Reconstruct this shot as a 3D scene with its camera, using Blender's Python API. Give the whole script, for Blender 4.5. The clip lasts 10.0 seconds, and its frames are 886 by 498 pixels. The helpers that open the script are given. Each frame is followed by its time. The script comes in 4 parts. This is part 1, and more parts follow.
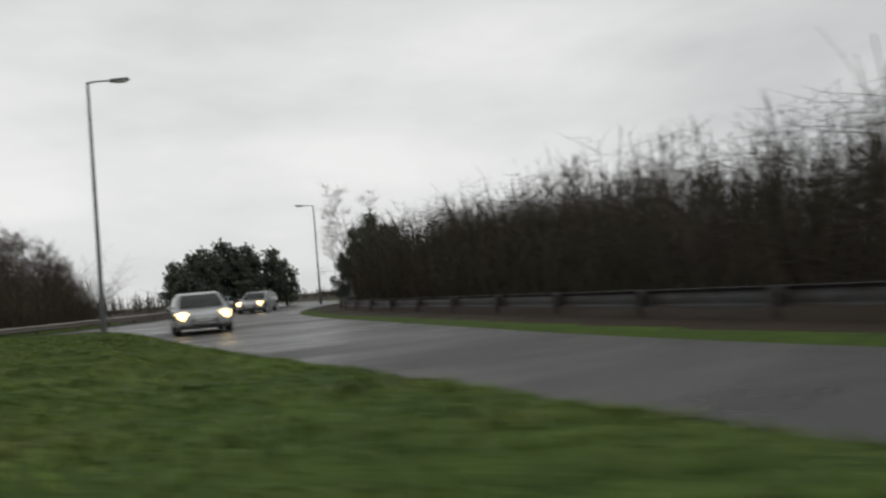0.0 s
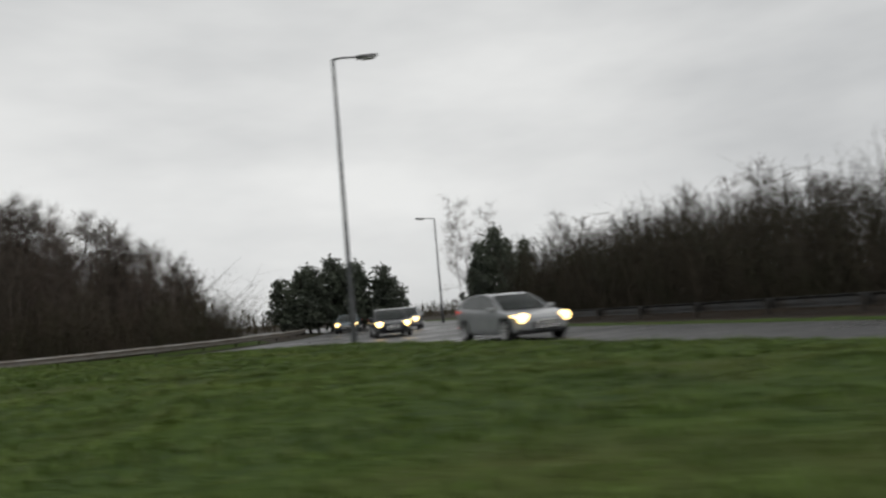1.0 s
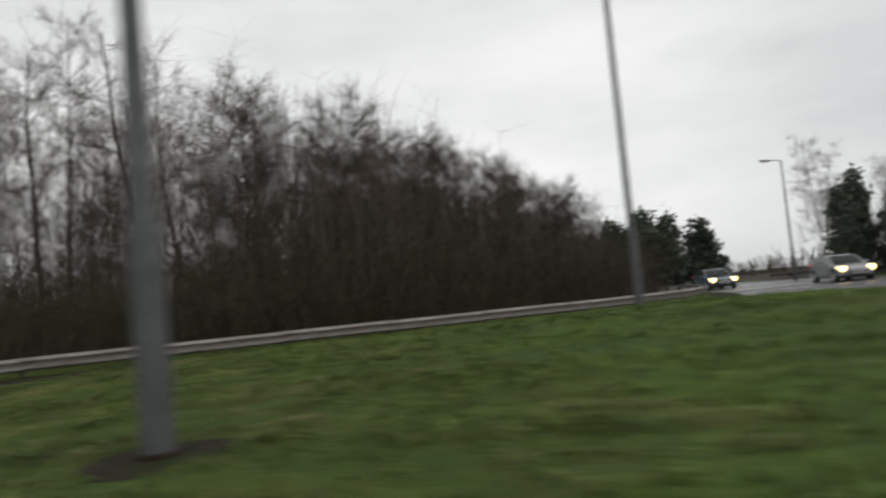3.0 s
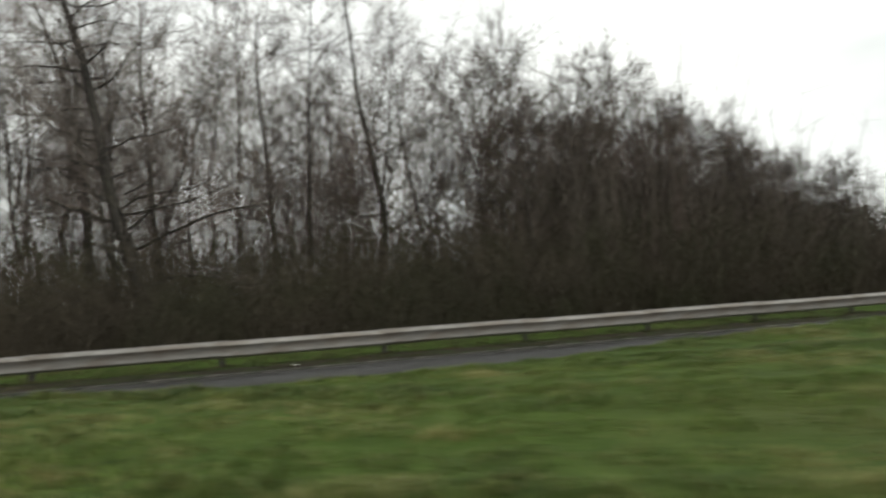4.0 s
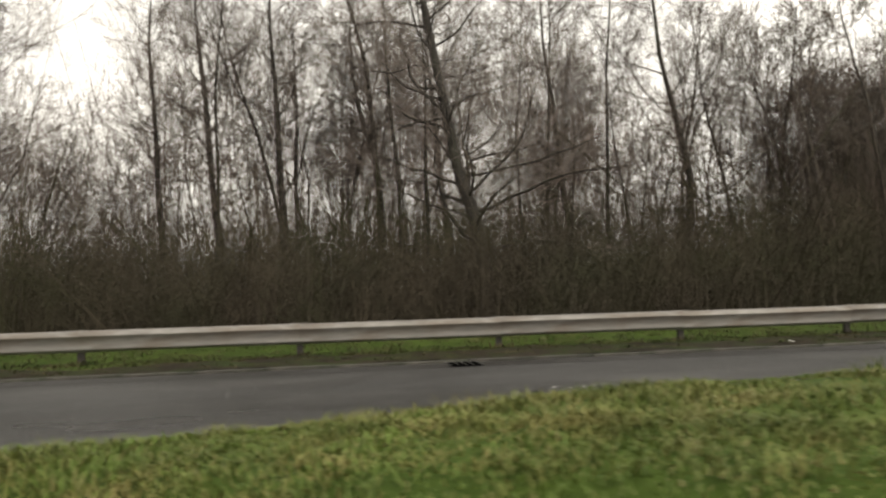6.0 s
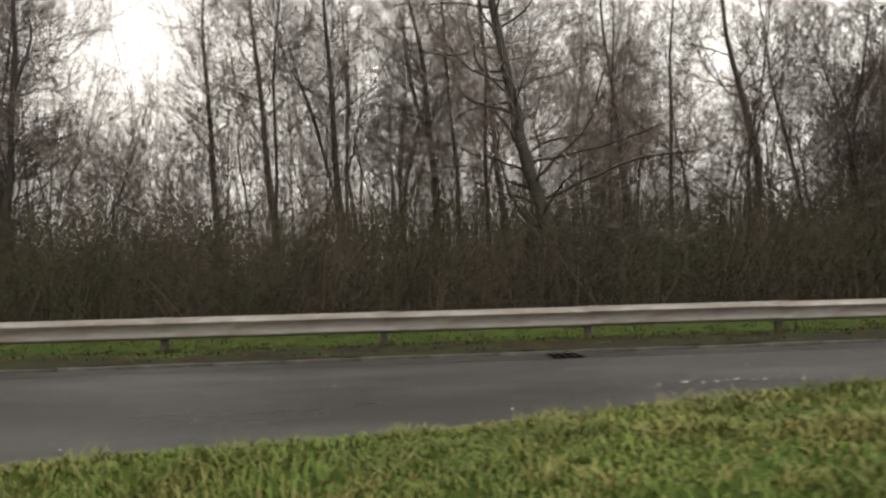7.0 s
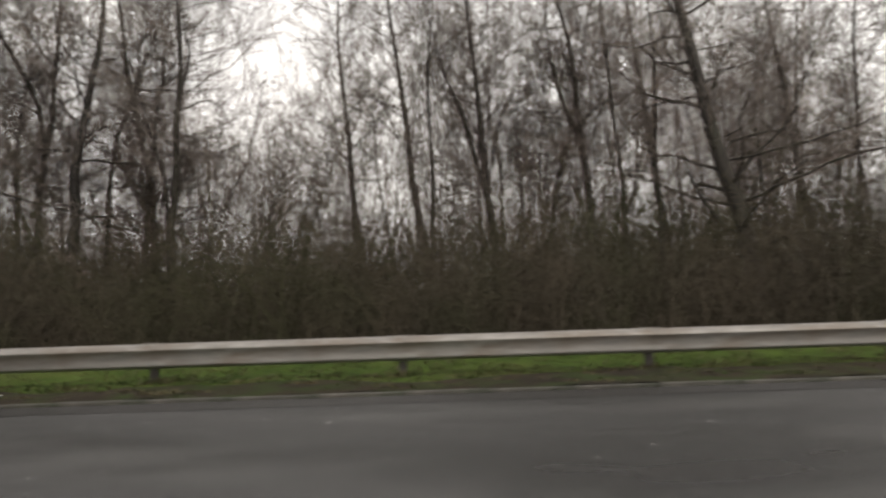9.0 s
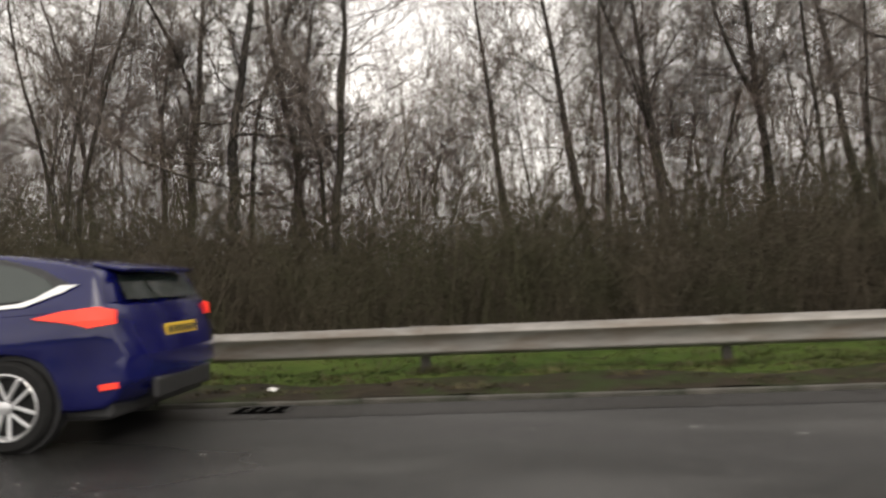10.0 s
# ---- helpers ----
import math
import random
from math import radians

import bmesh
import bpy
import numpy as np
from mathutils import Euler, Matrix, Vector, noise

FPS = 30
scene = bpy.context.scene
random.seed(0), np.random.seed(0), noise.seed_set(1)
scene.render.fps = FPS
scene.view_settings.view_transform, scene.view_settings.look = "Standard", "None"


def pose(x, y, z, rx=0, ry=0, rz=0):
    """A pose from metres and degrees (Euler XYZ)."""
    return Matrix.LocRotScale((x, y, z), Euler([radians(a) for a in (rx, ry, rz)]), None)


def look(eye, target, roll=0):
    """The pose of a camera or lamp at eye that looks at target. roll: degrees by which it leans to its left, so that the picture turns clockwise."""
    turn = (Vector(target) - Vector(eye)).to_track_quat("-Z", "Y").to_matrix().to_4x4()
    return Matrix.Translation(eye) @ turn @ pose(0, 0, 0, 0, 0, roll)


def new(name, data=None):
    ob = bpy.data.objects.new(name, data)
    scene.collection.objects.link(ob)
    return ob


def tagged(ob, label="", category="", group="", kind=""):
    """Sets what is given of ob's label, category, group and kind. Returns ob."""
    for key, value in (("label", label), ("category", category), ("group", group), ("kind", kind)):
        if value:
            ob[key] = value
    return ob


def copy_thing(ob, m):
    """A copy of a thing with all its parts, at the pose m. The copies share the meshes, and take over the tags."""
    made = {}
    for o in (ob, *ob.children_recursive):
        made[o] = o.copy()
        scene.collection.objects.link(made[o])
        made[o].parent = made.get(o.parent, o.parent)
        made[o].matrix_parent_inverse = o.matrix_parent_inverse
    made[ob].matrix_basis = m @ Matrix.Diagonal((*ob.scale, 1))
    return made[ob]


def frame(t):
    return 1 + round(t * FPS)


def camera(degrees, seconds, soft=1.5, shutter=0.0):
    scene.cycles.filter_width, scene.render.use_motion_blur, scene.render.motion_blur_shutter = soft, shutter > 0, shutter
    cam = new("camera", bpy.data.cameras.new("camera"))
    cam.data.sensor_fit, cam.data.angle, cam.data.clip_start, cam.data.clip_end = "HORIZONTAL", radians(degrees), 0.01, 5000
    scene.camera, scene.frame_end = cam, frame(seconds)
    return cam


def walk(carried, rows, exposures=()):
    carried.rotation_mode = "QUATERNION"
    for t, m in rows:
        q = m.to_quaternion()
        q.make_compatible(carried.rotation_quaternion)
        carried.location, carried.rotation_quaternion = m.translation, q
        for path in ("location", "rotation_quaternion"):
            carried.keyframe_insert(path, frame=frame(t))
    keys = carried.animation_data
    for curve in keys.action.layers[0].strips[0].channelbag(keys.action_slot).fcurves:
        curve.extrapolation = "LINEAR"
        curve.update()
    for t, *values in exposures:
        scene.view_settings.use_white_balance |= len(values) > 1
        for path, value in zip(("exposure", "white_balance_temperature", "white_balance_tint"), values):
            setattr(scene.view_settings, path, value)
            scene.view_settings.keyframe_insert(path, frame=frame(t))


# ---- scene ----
# camera and its walk
cam = camera(62.9, 10.0, soft=2.3, shutter=0.5)
PATH = [
    (0.0, pose(39.56, -44.80, 1.05, 92.57, 4.97, -30.79)),
    (0.5, pose(35.95, -40.47, 1.05, 94.48, 5.09, -30.71)),
    (1.0, pose(32.53, -36.07, 1.05, 94.84, 5.05, -30.22)),
    (1.5, pose(28.86, -31.74, 1.05, 94.69, 5.94, -30.61)),
    (2.0, pose(25.58, -27.85, 1.05, 94.15, 5.46, -29.03)),
    (2.5, pose(21.81, -24.14, 1.05, 94.51, 5.23, -27.72)),
    (3.0, pose(18.26, -20.66, 1.05, 93.93, 5.29, -24.02)),
    (3.2, pose(17.07, -19.18, 1.05, 93.99, 5.15, -22.87)),
    (4.3, pose(10.70, -13.43, 0.98, 94.05, 2.94, -18.38)),
    (4.5, pose(9.89, -12.95, 0.98, 93.01, 2.43, -17.71)),
    (5.0, pose(7.94, -12.24, 1.02, 92.66, 1.77, -15.31)),
    (5.5, pose(7.38, -11.81, 1.05, 92.77, 1.96, -11.34)),
    (6.0, pose(6.71, -11.55, 1.05, 93.04, 1.50, -9.68)),
    (7.3, pose(5.73, -10.81, 1.05, 92.09, 1.55, -6.09)),
    (7.5, pose(5.56, -10.70, 1.05, 92.73, 1.84, -5.34)),
    (8.0, pose(5.16, -10.45, 1.05, 93.38, 2.09, -4.40)),
    (8.5, pose(4.56, -10.09, 1.05, 93.63, 1.61, -3.32)),
    (9.0, pose(3.58, -9.39, 1.05, 93.67, 1.76, -0.98)),
    (9.5, pose(2.43, -8.75, 1.05, 93.60, 2.75, 4.11)),
    (10.0, pose(0.87, -7.83, 1.05, 92.39, 2.45, 4.67)),
]
walk(cam, PATH, exposures=[
    (0.0, 0.05, 6600, 9), (1.0, 0.0, 6600, 9), (2.0, 0.05, 6600, 9), (3.2, 0.3, 6600, 9), (4.3, 1.0, 6900, 3), (5.0, 1.48, 7400, 4), (5.5, 1.3, 7400, 6),
    (6.0, 1.12, 7500, 9), (7.3, 1.12, 7250, 11), (8.0, 1.13, 7250, 11), (9.0, 1.04, 7100, 12), (9.5, 1.14, 7150, 12), (10.0, 1.17, 7200, 12)])

# world: a wet overcast sky, and a weak wide sun behind the cloud
SUN_UP, SUN_ROUND = radians(42), radians(150)
world = bpy.data.worlds.new("overcast")
scene.world = world
world.use_nodes = True
wn, wl = world.node_tree.nodes, world.node_tree.links
wn.clear()
w_out = wn.new("ShaderNodeOutputWorld")
w_bg = wn.new("ShaderNodeBackground")
w_sky = wn.new("ShaderNodeTexSky")
w_sky.sky_type = "NISHITA"
w_sky.sun_disc = False
w_sky.sun_elevation, w_sky.sun_rotation = SUN_UP, SUN_ROUND
w_hsv = wn.new("ShaderNodeHueSaturation")
w_hsv.inputs["Saturation"].default_value = 0.1
w_co = wn.new("ShaderNodeTexCoord")
w_map = wn.new("ShaderNodeMapping")
w_map.inputs["Scale"].default_value = (1.0, 1.0, 3.2)
w_noise = wn.new("ShaderNodeTexNoise")
w_noise.inputs["Scale"].default_value = 1.7
w_noise.inputs["Detail"].default_value = 5.0
w_noise.inputs["Roughness"].default_value = 0.5
w_ramp = wn.new("ShaderNodeValToRGB")
w_ramp.color_ramp.elements[0].position, w_ramp.color_ramp.elements[0].color = 0.3, (5.3, 5.45, 5.65, 1)
w_ramp.color_ramp.elements[1].position, w_ramp.color_ramp.elements[1].color = 0.68, (8.5, 8.6, 8.65, 1)
w_mix = wn.new("ShaderNodeMix")
w_mix.data_type = "RGBA"
w_mix.inputs[0].default_value = 0.88
w_bg.inputs["Strength"].default_value = 0.1
wl.new(w_sky.outputs["Color"], w_hsv.inputs["Color"])
wl.new(w_co.outputs["Generated"], w_map.inputs["Vector"])
wl.new(w_map.outputs["Vector"], w_noise.inputs["Vector"])
wl.new(w_noise.outputs["Fac"], w_ramp.inputs["Fac"])
wl.new(w_hsv.outputs["Color"], w_mix.inputs[6])
wl.new(w_ramp.outputs["Color"], w_mix.inputs[7])
wl.new(w_mix.outputs[2], w_bg.inputs["Color"])
wl.new(w_bg.outputs["Background"], w_out.inputs["Surface"])

sun = new("sun", bpy.data.lights.new("sun", "SUN"))
sun.data.energy, sun.data.angle, sun.data.color = 0.5, radians(30), (1.0, 0.97, 0.93)
sun.matrix_world = look((0, 0, 50), (50 - 50 * math.sin(SUN_ROUND) - 50, -50 * math.cos(SUN_ROUND), 50 - 50 * math.tan(SUN_UP)))


# ---- materials ----
def mat(name, dark, light, scale=8.0, rough=(0.6, 0.8), bump=0.2, bump_scale=40.0, metal=0.0, big=0.4,
        tint=None, tint_scale=0.5, tint_at=(0.45, 0.65), coat=0.0, spread=0.0, bump_size=0.02, stretch=(1, 1, 1), spec=0.5, island=None):
    """A surface with colour variation at two scales, uneven gloss and fine relief."""
    m = bpy.data.materials.new(name)
    m.use_nodes = True
    nd, lk = m.node_tree.nodes, m.node_tree.links
    b = nd["Principled BSDF"]
    co = nd.new("ShaderNodeTexCoord")
    mp = nd.new("ShaderNodeMapping")
    mp.inputs["Scale"].default_value = stretch
    lk.new(co.outputs["Object"], mp.inputs["Vector"])

    def noise_tex(s, detail=4.0):
        n = nd.new("ShaderNodeTexNoise")
        n.inputs["Scale"].default_value = s
        n.inputs["Detail"].default_value = detail
        lk.new(mp.outputs["Vector"], n.inputs["Vector"])
        return n

    fine, wide = noise_tex(scale), noise_tex(big, 3.0)
    add = nd.new("ShaderNodeMath")
    add.operation = "MULTIPLY_ADD"
    lk.new(fine.outputs["Fac"], add.inputs[0])
    add.inputs[1].default_value = 0.6
    half = nd.new("ShaderNodeMath")
    half.operation = "MULTIPLY"
    half.inputs[1].default_value = 0.4
    lk.new(wide.outputs["Fac"], half.inputs[0])
    lk.new(half.outputs[0], add.inputs[2])
    ramp = nd.new("ShaderNodeValToRGB")
    ramp.color_ramp.elements[0].position, ramp.color_ramp.elements[0].color = 0.34, (*dark, 1)
    ramp.color_ramp.elements[1].position, ramp.color_ramp.elements[1].color = 0.66, (*light, 1)
    lk.new(add.outputs[0], ramp.inputs["Fac"])
    colour = ramp.outputs["Color"]
    if tint:
        patch = noise_tex(tint_scale, 5.0)
        pr = nd.new("ShaderNodeMapRange")
        pr.inputs[1].default_value, pr.inputs[2].default_value = tint_at
        lk.new(patch.outputs["Fac"], pr.inputs[0])
        mx = nd.new("ShaderNodeMix")
        mx.data_type = "RGBA"
        lk.new(pr.outputs[0], mx.inputs[0])
        lk.new(colour, mx.inputs[6])
        mx.inputs[7].default_value = (*tint, 1)
        colour = mx.outputs[2]
    if spread:
        info = nd.new("ShaderNodeObjectInfo")
        vr = nd.new("ShaderNodeMapRange")
        vr.inputs[3].default_value, vr.inputs[4].default_value = 1 - spread, 1 + spread
        lk.new(info.outputs["Random"], vr.inputs[0])
        hs = nd.new("ShaderNodeHueSaturation")
        lk.new(vr.outputs[0], hs.inputs["Value"])
        lk.new(colour, hs.inputs["Color"])
        colour = hs.outputs["Color"]
    if island:
        # each blade or stick differs a little, some of them withered
        geo = nd.new("ShaderNodeNewGeometry")
        dry = nd.new("ShaderNodeMapRange")
        dry.inputs[1].default_value, dry.inputs[2].default_value = 0.66, 1.0
        dry.inputs[4].default_value = 0.85
        lk.new(geo.outputs["Random Per Island"], dry.inputs[0])
        mi = nd.new("ShaderNodeMix")
        mi.data_type = "RGBA"
        lk.new(dry.outputs[0], mi.inputs[0])
        lk.new(colour, mi.inputs[6])
        mi.inputs[7].default_value = (*island, 1)
        colour = mi.outputs[2]
    lk.new(colour, b.inputs["Base Color"])
    rr = nd.new("ShaderNodeMapRange")
    rr.inputs[1].default_value, rr.inputs[2].default_value = 0.35, 0.65
    rr.inputs[3].default_value, rr.inputs[4].default_value = rough
    lk.new(wide.outputs["Fac"], rr.inputs[0])
    lk.new(rr.outputs[0], b.inputs["Roughness"])
    b.inputs["Metallic"].default_value = metal
    b.inputs["Coat Weight"].default_value = coat
    b.inputs["Coat Roughness"].default_value = 0.05
    b.inputs["Specular IOR Level"].default_value = spec
    if bump:
        bn = nd.new("ShaderNodeBump")
        bn.inputs["Strength"].default_value = bump
        bn.inputs["Distance"].default_value = bump_size
        lk.new(noise_tex(bump_scale, 3.0).outputs["Fac"], bn.inputs["Height"])
        lk.new(bn.outputs["Normal"], b.inputs["Normal"])
    return m


def glow(name, colour, strength):
    m = bpy.data.materials.new(name)
    m.use_nodes = True
    b = m.node_tree.nodes["Principled BSDF"]
    b.inputs["Base Color"].default_value = (*[0.7 * q for q in colour], 1)
    b.inputs["Emission Color"].default_value = (*colour, 1)
    b.inputs["Emission Strength"].default_value = strength
    return m


M_GROUND = mat("verge_turf", (0.026, 0.048, 0.008), (0.060, 0.092, 0.018), 3.0, (0.8, 0.95), 0.6, 25, tint=(0.07, 0.078, 0.024), tint_scale=0.35, tint_at=(0.54, 0.8), spec=0.1)
M_SOIL = mat("bare_soil", (0.010, 0.008, 0.005), (0.034, 0.026, 0.017), 6.0, (0.8, 0.95), 0.8, 30, tint=(0.022, 0.032, 0.009), tint_scale=1.6, spec=0.12)
M_LITTER = mat("leaf_litter", (0.010, 0.007, 0.004), (0.035, 0.023, 0.013), 9.0, (0.7, 0.95), 0.8, 18, spec=0.2)
M_GRASS = mat("grass_blades", (0.034, 0.058, 0.011), (0.122, 0.176, 0.037), 1.3, (0.5, 0.7), 0, tint=(0.27, 0.235, 0.10), tint_scale=0.9, tint_at=(0.5, 0.78), big=0.35, spec=0.2, island=(0.15, 0.132, 0.052))
M_PALEGRASS = mat("yellowing_grass", (0.045, 0.066, 0.013), (0.135, 0.170, 0.040), 1.5, (0.5, 0.75), 0, tint=(0.24, 0.21, 0.08), tint_scale=1.3, tint_at=(0.48, 0.74), big=0.6, spec=0.2, island=(0.17, 0.15, 0.055))
M_VERGE = mat("short_verge_grass", (0.030, 0.038, 0.012), (0.088, 0.100, 0.034), 1.6, (0.5, 0.7), 0, tint=(0.12, 0.11, 0.045), tint_scale=1.1, tint_at=(0.5, 0.75), big=0.5, spec=0.2, island=(0.09, 0.085, 0.036))
M_LUSH = mat("lush_wet_grass", (0.040, 0.071, 0.012), (0.132, 0.196, 0.041), 1.1, (0.5, 0.7), 0, tint=(0.11, 0.125, 0.035), tint_scale=0.5, tint_at=(0.5, 0.8), big=0.25, spec=0.2, island=(0.10, 0.115, 0.034))
M_STRAW = mat("dead_grass", (0.030, 0.026, 0.012), (0.105, 0.088, 0.045), 6.0, (0.6, 0.85), 0, tint=(0.030, 0.046, 0.013), tint_scale=1.7, tint_at=(0.42, 0.6), big=1.2, spec=0.15)
# the tint's lighter patches paint stains and mottled wet sheen into the colour
M_ROAD = mat("wet_asphalt", (0.004, 0.004, 0.0042), (0.044, 0.043, 0.042), 24.0, (0.24, 0.58), 0.8, 110, big=0.35, bump_size=0.01, stretch=(0.4, 1, 1), tint=(0.048, 0.047, 0.046), tint_scale=0.9, tint_at=(0.5, 0.7), spec=0.45)
M_CHANNEL = mat("channel_asphalt", (0.010, 0.0095, 0.009), (0.024, 0.0225, 0.021), 30.0, (0.3, 0.55), 0.4, 150, bump_size=0.006, spec=0.42)
M_KERB = mat("kerb_concrete", (0.032, 0.030, 0.024), (0.085, 0.078, 0.066), 9.0, (0.6, 0.85), 0.4, 70, spread=0.2, tint=(0.022, 0.025, 0.014), tint_scale=3.0, tint_at=(0.42, 0.6))
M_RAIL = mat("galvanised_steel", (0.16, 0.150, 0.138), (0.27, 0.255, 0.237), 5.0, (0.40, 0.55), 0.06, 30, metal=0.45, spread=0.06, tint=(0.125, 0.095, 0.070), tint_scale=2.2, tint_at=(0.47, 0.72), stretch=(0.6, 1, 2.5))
# darker copy of the steel: the wood's dim reflection is in its colour
M_RAIL_DARKENED = mat("steel_darkened_by_reflection", (0.030, 0.031, 0.032), (0.062, 0.063, 0.064), 4.0, (0.5, 0.7), 0.08, 30, metal=0.3, spread=0.1, tint=(0.03, 0.024, 0.018), tint_scale=1.5)
M_POST = mat("weathered_steel_post", (0.02, 0.017, 0.014), (0.052, 0.045, 0.038), 9.0, (0.5, 0.75), 0.15, 40, metal=0.2)
M_POLE = mat("grey_painted_pole", (0.055, 0.058, 0.062), (0.10, 0.104, 0.108), 4.0, (0.45, 0.65), 0.1, 30, big=0.8, spec=0.35)
M_LANTERN = mat("grey_lantern_shell", (0.12, 0.12, 0.125), (0.2, 0.2, 0.205), 6.0, (0.35, 0.5), 0.05, 40)
M_LENS = mat("lamp_bowl", (0.4, 0.4, 0.4), (0.55, 0.55, 0.54), 6.0, (0.1, 0.2), 0.0, 40)
M_BARK = mat("wet_bark", (0.011, 0.009, 0.0075), (0.044, 0.037, 0.030), 7.0, (0.6, 0.85), 0.7, 26, stretch=(1, 1, 0.25), spread=0.3, tint=(0.036, 0.042, 0.022), tint_scale=1.1, tint_at=(0.55, 0.75), spec=0.3)
# twigs kept pale: the misty veil over the crowns is in their colour
M_TWIG = mat("twig_bark_with_haze", (0.075, 0.062, 0.054), (0.175, 0.146, 0.128), 2.0, (0.6, 0.85), 0, spread=0.25, spec=0.3, tint=(0.135, 0.094, 0.080), tint_scale=0.18, tint_at=(0.5, 0.62))
M_BRUSH = mat("brush_stems", (0.030, 0.0248, 0.0175), (0.072, 0.059, 0.0425), 1.2, (0.6, 0.9), 0, spread=0.3, tint=(0.037, 0.036, 0.020), tint_scale=0.5, tint_at=(0.45, 0.6), spec=0.15)
M_CROWN = mat("close_twigs", (0.044, 0.036, 0.029), (0.102, 0.085, 0.070), 1.6, (0.6, 0.9), 0, spread=0.25, tint=(0.085, 0.062, 0.052), tint_scale=0.3, tint_at=(0.48, 0.62), spec=0.2)
# needles lightened: rain mist at that distance is put into the colour
M_NEEDLE = mat("misty_evergreen_foliage", (0.034, 0.044, 0.031), (0.082, 0.098, 0.066), 3.0, (0.5, 0.8), 0, spread=0.2)
M_IRON = mat("cast_iron", (0.01, 0.01, 0.01), (0.03, 0.028, 0.026), 20.0, (0.4, 0.7), 0.3, 60)
M_LITTERWHITE = mat("pale_debris", (0.45, 0.44, 0.42), (0.7, 0.69, 0.66), 12.0, (0.5, 0.7), 0.1, 40)
M_TYRE = mat("tyre_rubber", (0.006, 0.006, 0.006), (0.014, 0.014, 0.014), 12.0, (0.6, 0.8), 0.2, 60, spec=0.2)
M_ALLOY = mat("alloy_rim", (0.55, 0.55, 0.56), (0.72, 0.72, 0.73), 8.0, (0.2, 0.35), 0.0, 40, metal=0.7)
M_CHROME = mat("bright_trim", (0.75, 0.75, 0.76), (0.85, 0.85, 0.86), 8.0, (0.12, 0.2), 0.0, 40, metal=0.6)
M_BLACK = mat("black_plastic", (0.010, 0.010, 0.011), (0.022, 0.022, 0.023), 14.0, (0.4, 0.6), 0.1, 80)
M_GLASS = mat("tinted_window", (0.020, 0.028, 0.025), (0.034, 0.044, 0.040), 2.0, (0.03, 0.07), 0.0, 40, spec=0.6)
M_TAIL = glow("tail_light_red", (1.0, 0.05, 0.025), 0.32)
M_LENSCAR = mat("clear_light_lens", (0.5, 0.5, 0.5), (0.65, 0.65, 0.65), 8.0, (0.08, 0.15), 0.0, 40, coat=0.8)
M_HEAD = glow("headlight_bulb", (1.0, 0.68, 0.27), 5.0)
M_HEADSOFT = glow("headlight_warm", (1.0, 0.72, 0.36), 0.5)
M_PLATE_Y = mat("yellow_plate", (0.62, 0.40, 0.04), (0.7, 0.46, 0.06), 4.0, (0.3, 0.4), 0)
M_PLATE_W = mat("white_plate", (0.7, 0.7, 0.68), (0.76, 0.76, 0.74), 4.0, (0.3, 0.4), 0)


def paint(name, dark, light):
    return mat(name, dark, light, 3.0, (0.07, 0.13), 0.0, 40, big=1.2, spec=0.55)


# ---- mesh helpers ----
def mesh_ob(name, verts, faces, material, parent=None, label="", smooth=False):
    me = bpy.data.meshes.new(name)
    me.from_pydata([tuple(v) for v in verts], [], [tuple(f) for f in faces])
    me.materials.append(material)
    if smooth:
        me.polygons.foreach_set("use_smooth", [True] * len(me.polygons))
    me.update()
    ob = new(name, me)
    ob.parent = parent
    if label:
        tagged(ob, label)
    return ob


def part(name, bm, material, parent, label="", smooth=0):
    """Links a bmesh as one mesh object under a thing or a part."""
    me = bpy.data.meshes.new(name)
    bmesh.ops.recalc_face_normals(bm, faces=bm.faces)
    bm.to_mesh(me)
    bm.free()
    me.materials.append(material)
    if smooth:
        me.polygons.foreach_set("use_smooth", [True] * len(me.polygons))
        me.set_sharp_from_angle(angle=radians(smooth))
    ob = new(name, me)
    ob.parent = parent
    if label:
        tagged(ob, label)
    return ob


def box(sx, sy, sz, m=Matrix(), bevel=0.0, bm=None):
    """A box of that size, centred on m, with bevelled edges."""
    own = bmesh.new()
    bmesh.ops.create_cube(own, size=1.0, matrix=Matrix.Diagonal((sx, sy, sz, 1)))
    if bevel:
        bmesh.ops.bevel(own, geom=own.edges[:], offset=bevel, segments=2, affect="EDGES", profile=0.5)
    own.transform(m)
    if bm is None:
        return own
    me = bpy.data.meshes.new("tmp")
    own.to_mesh(me)
    own.free()
    bm.from_mesh(me)
    bpy.data.meshes.remove(me)
    return bm


def lathe(profile, n=24, m=Matrix(), bm=None):
    """A turned form from (radius, height) pairs."""
    bm = bm or bmesh.new()
    rings = []
    for r, z in profile:
        rings.append([bm.verts.new(m @ Vector((r * math.cos(2 * math.pi * k / n), r * math.sin(2 * math.pi * k / n), z))) for k in range(n)])
    for a, b in zip(rings, rings[1:]):
        for k in range(n):
            bm.faces.new((a[k], a[(k + 1) % n], b[(k + 1) % n], b[k]))
    bm.faces.new(rings[0][::-1])
    bm.faces.new(rings[-1])
    return bm


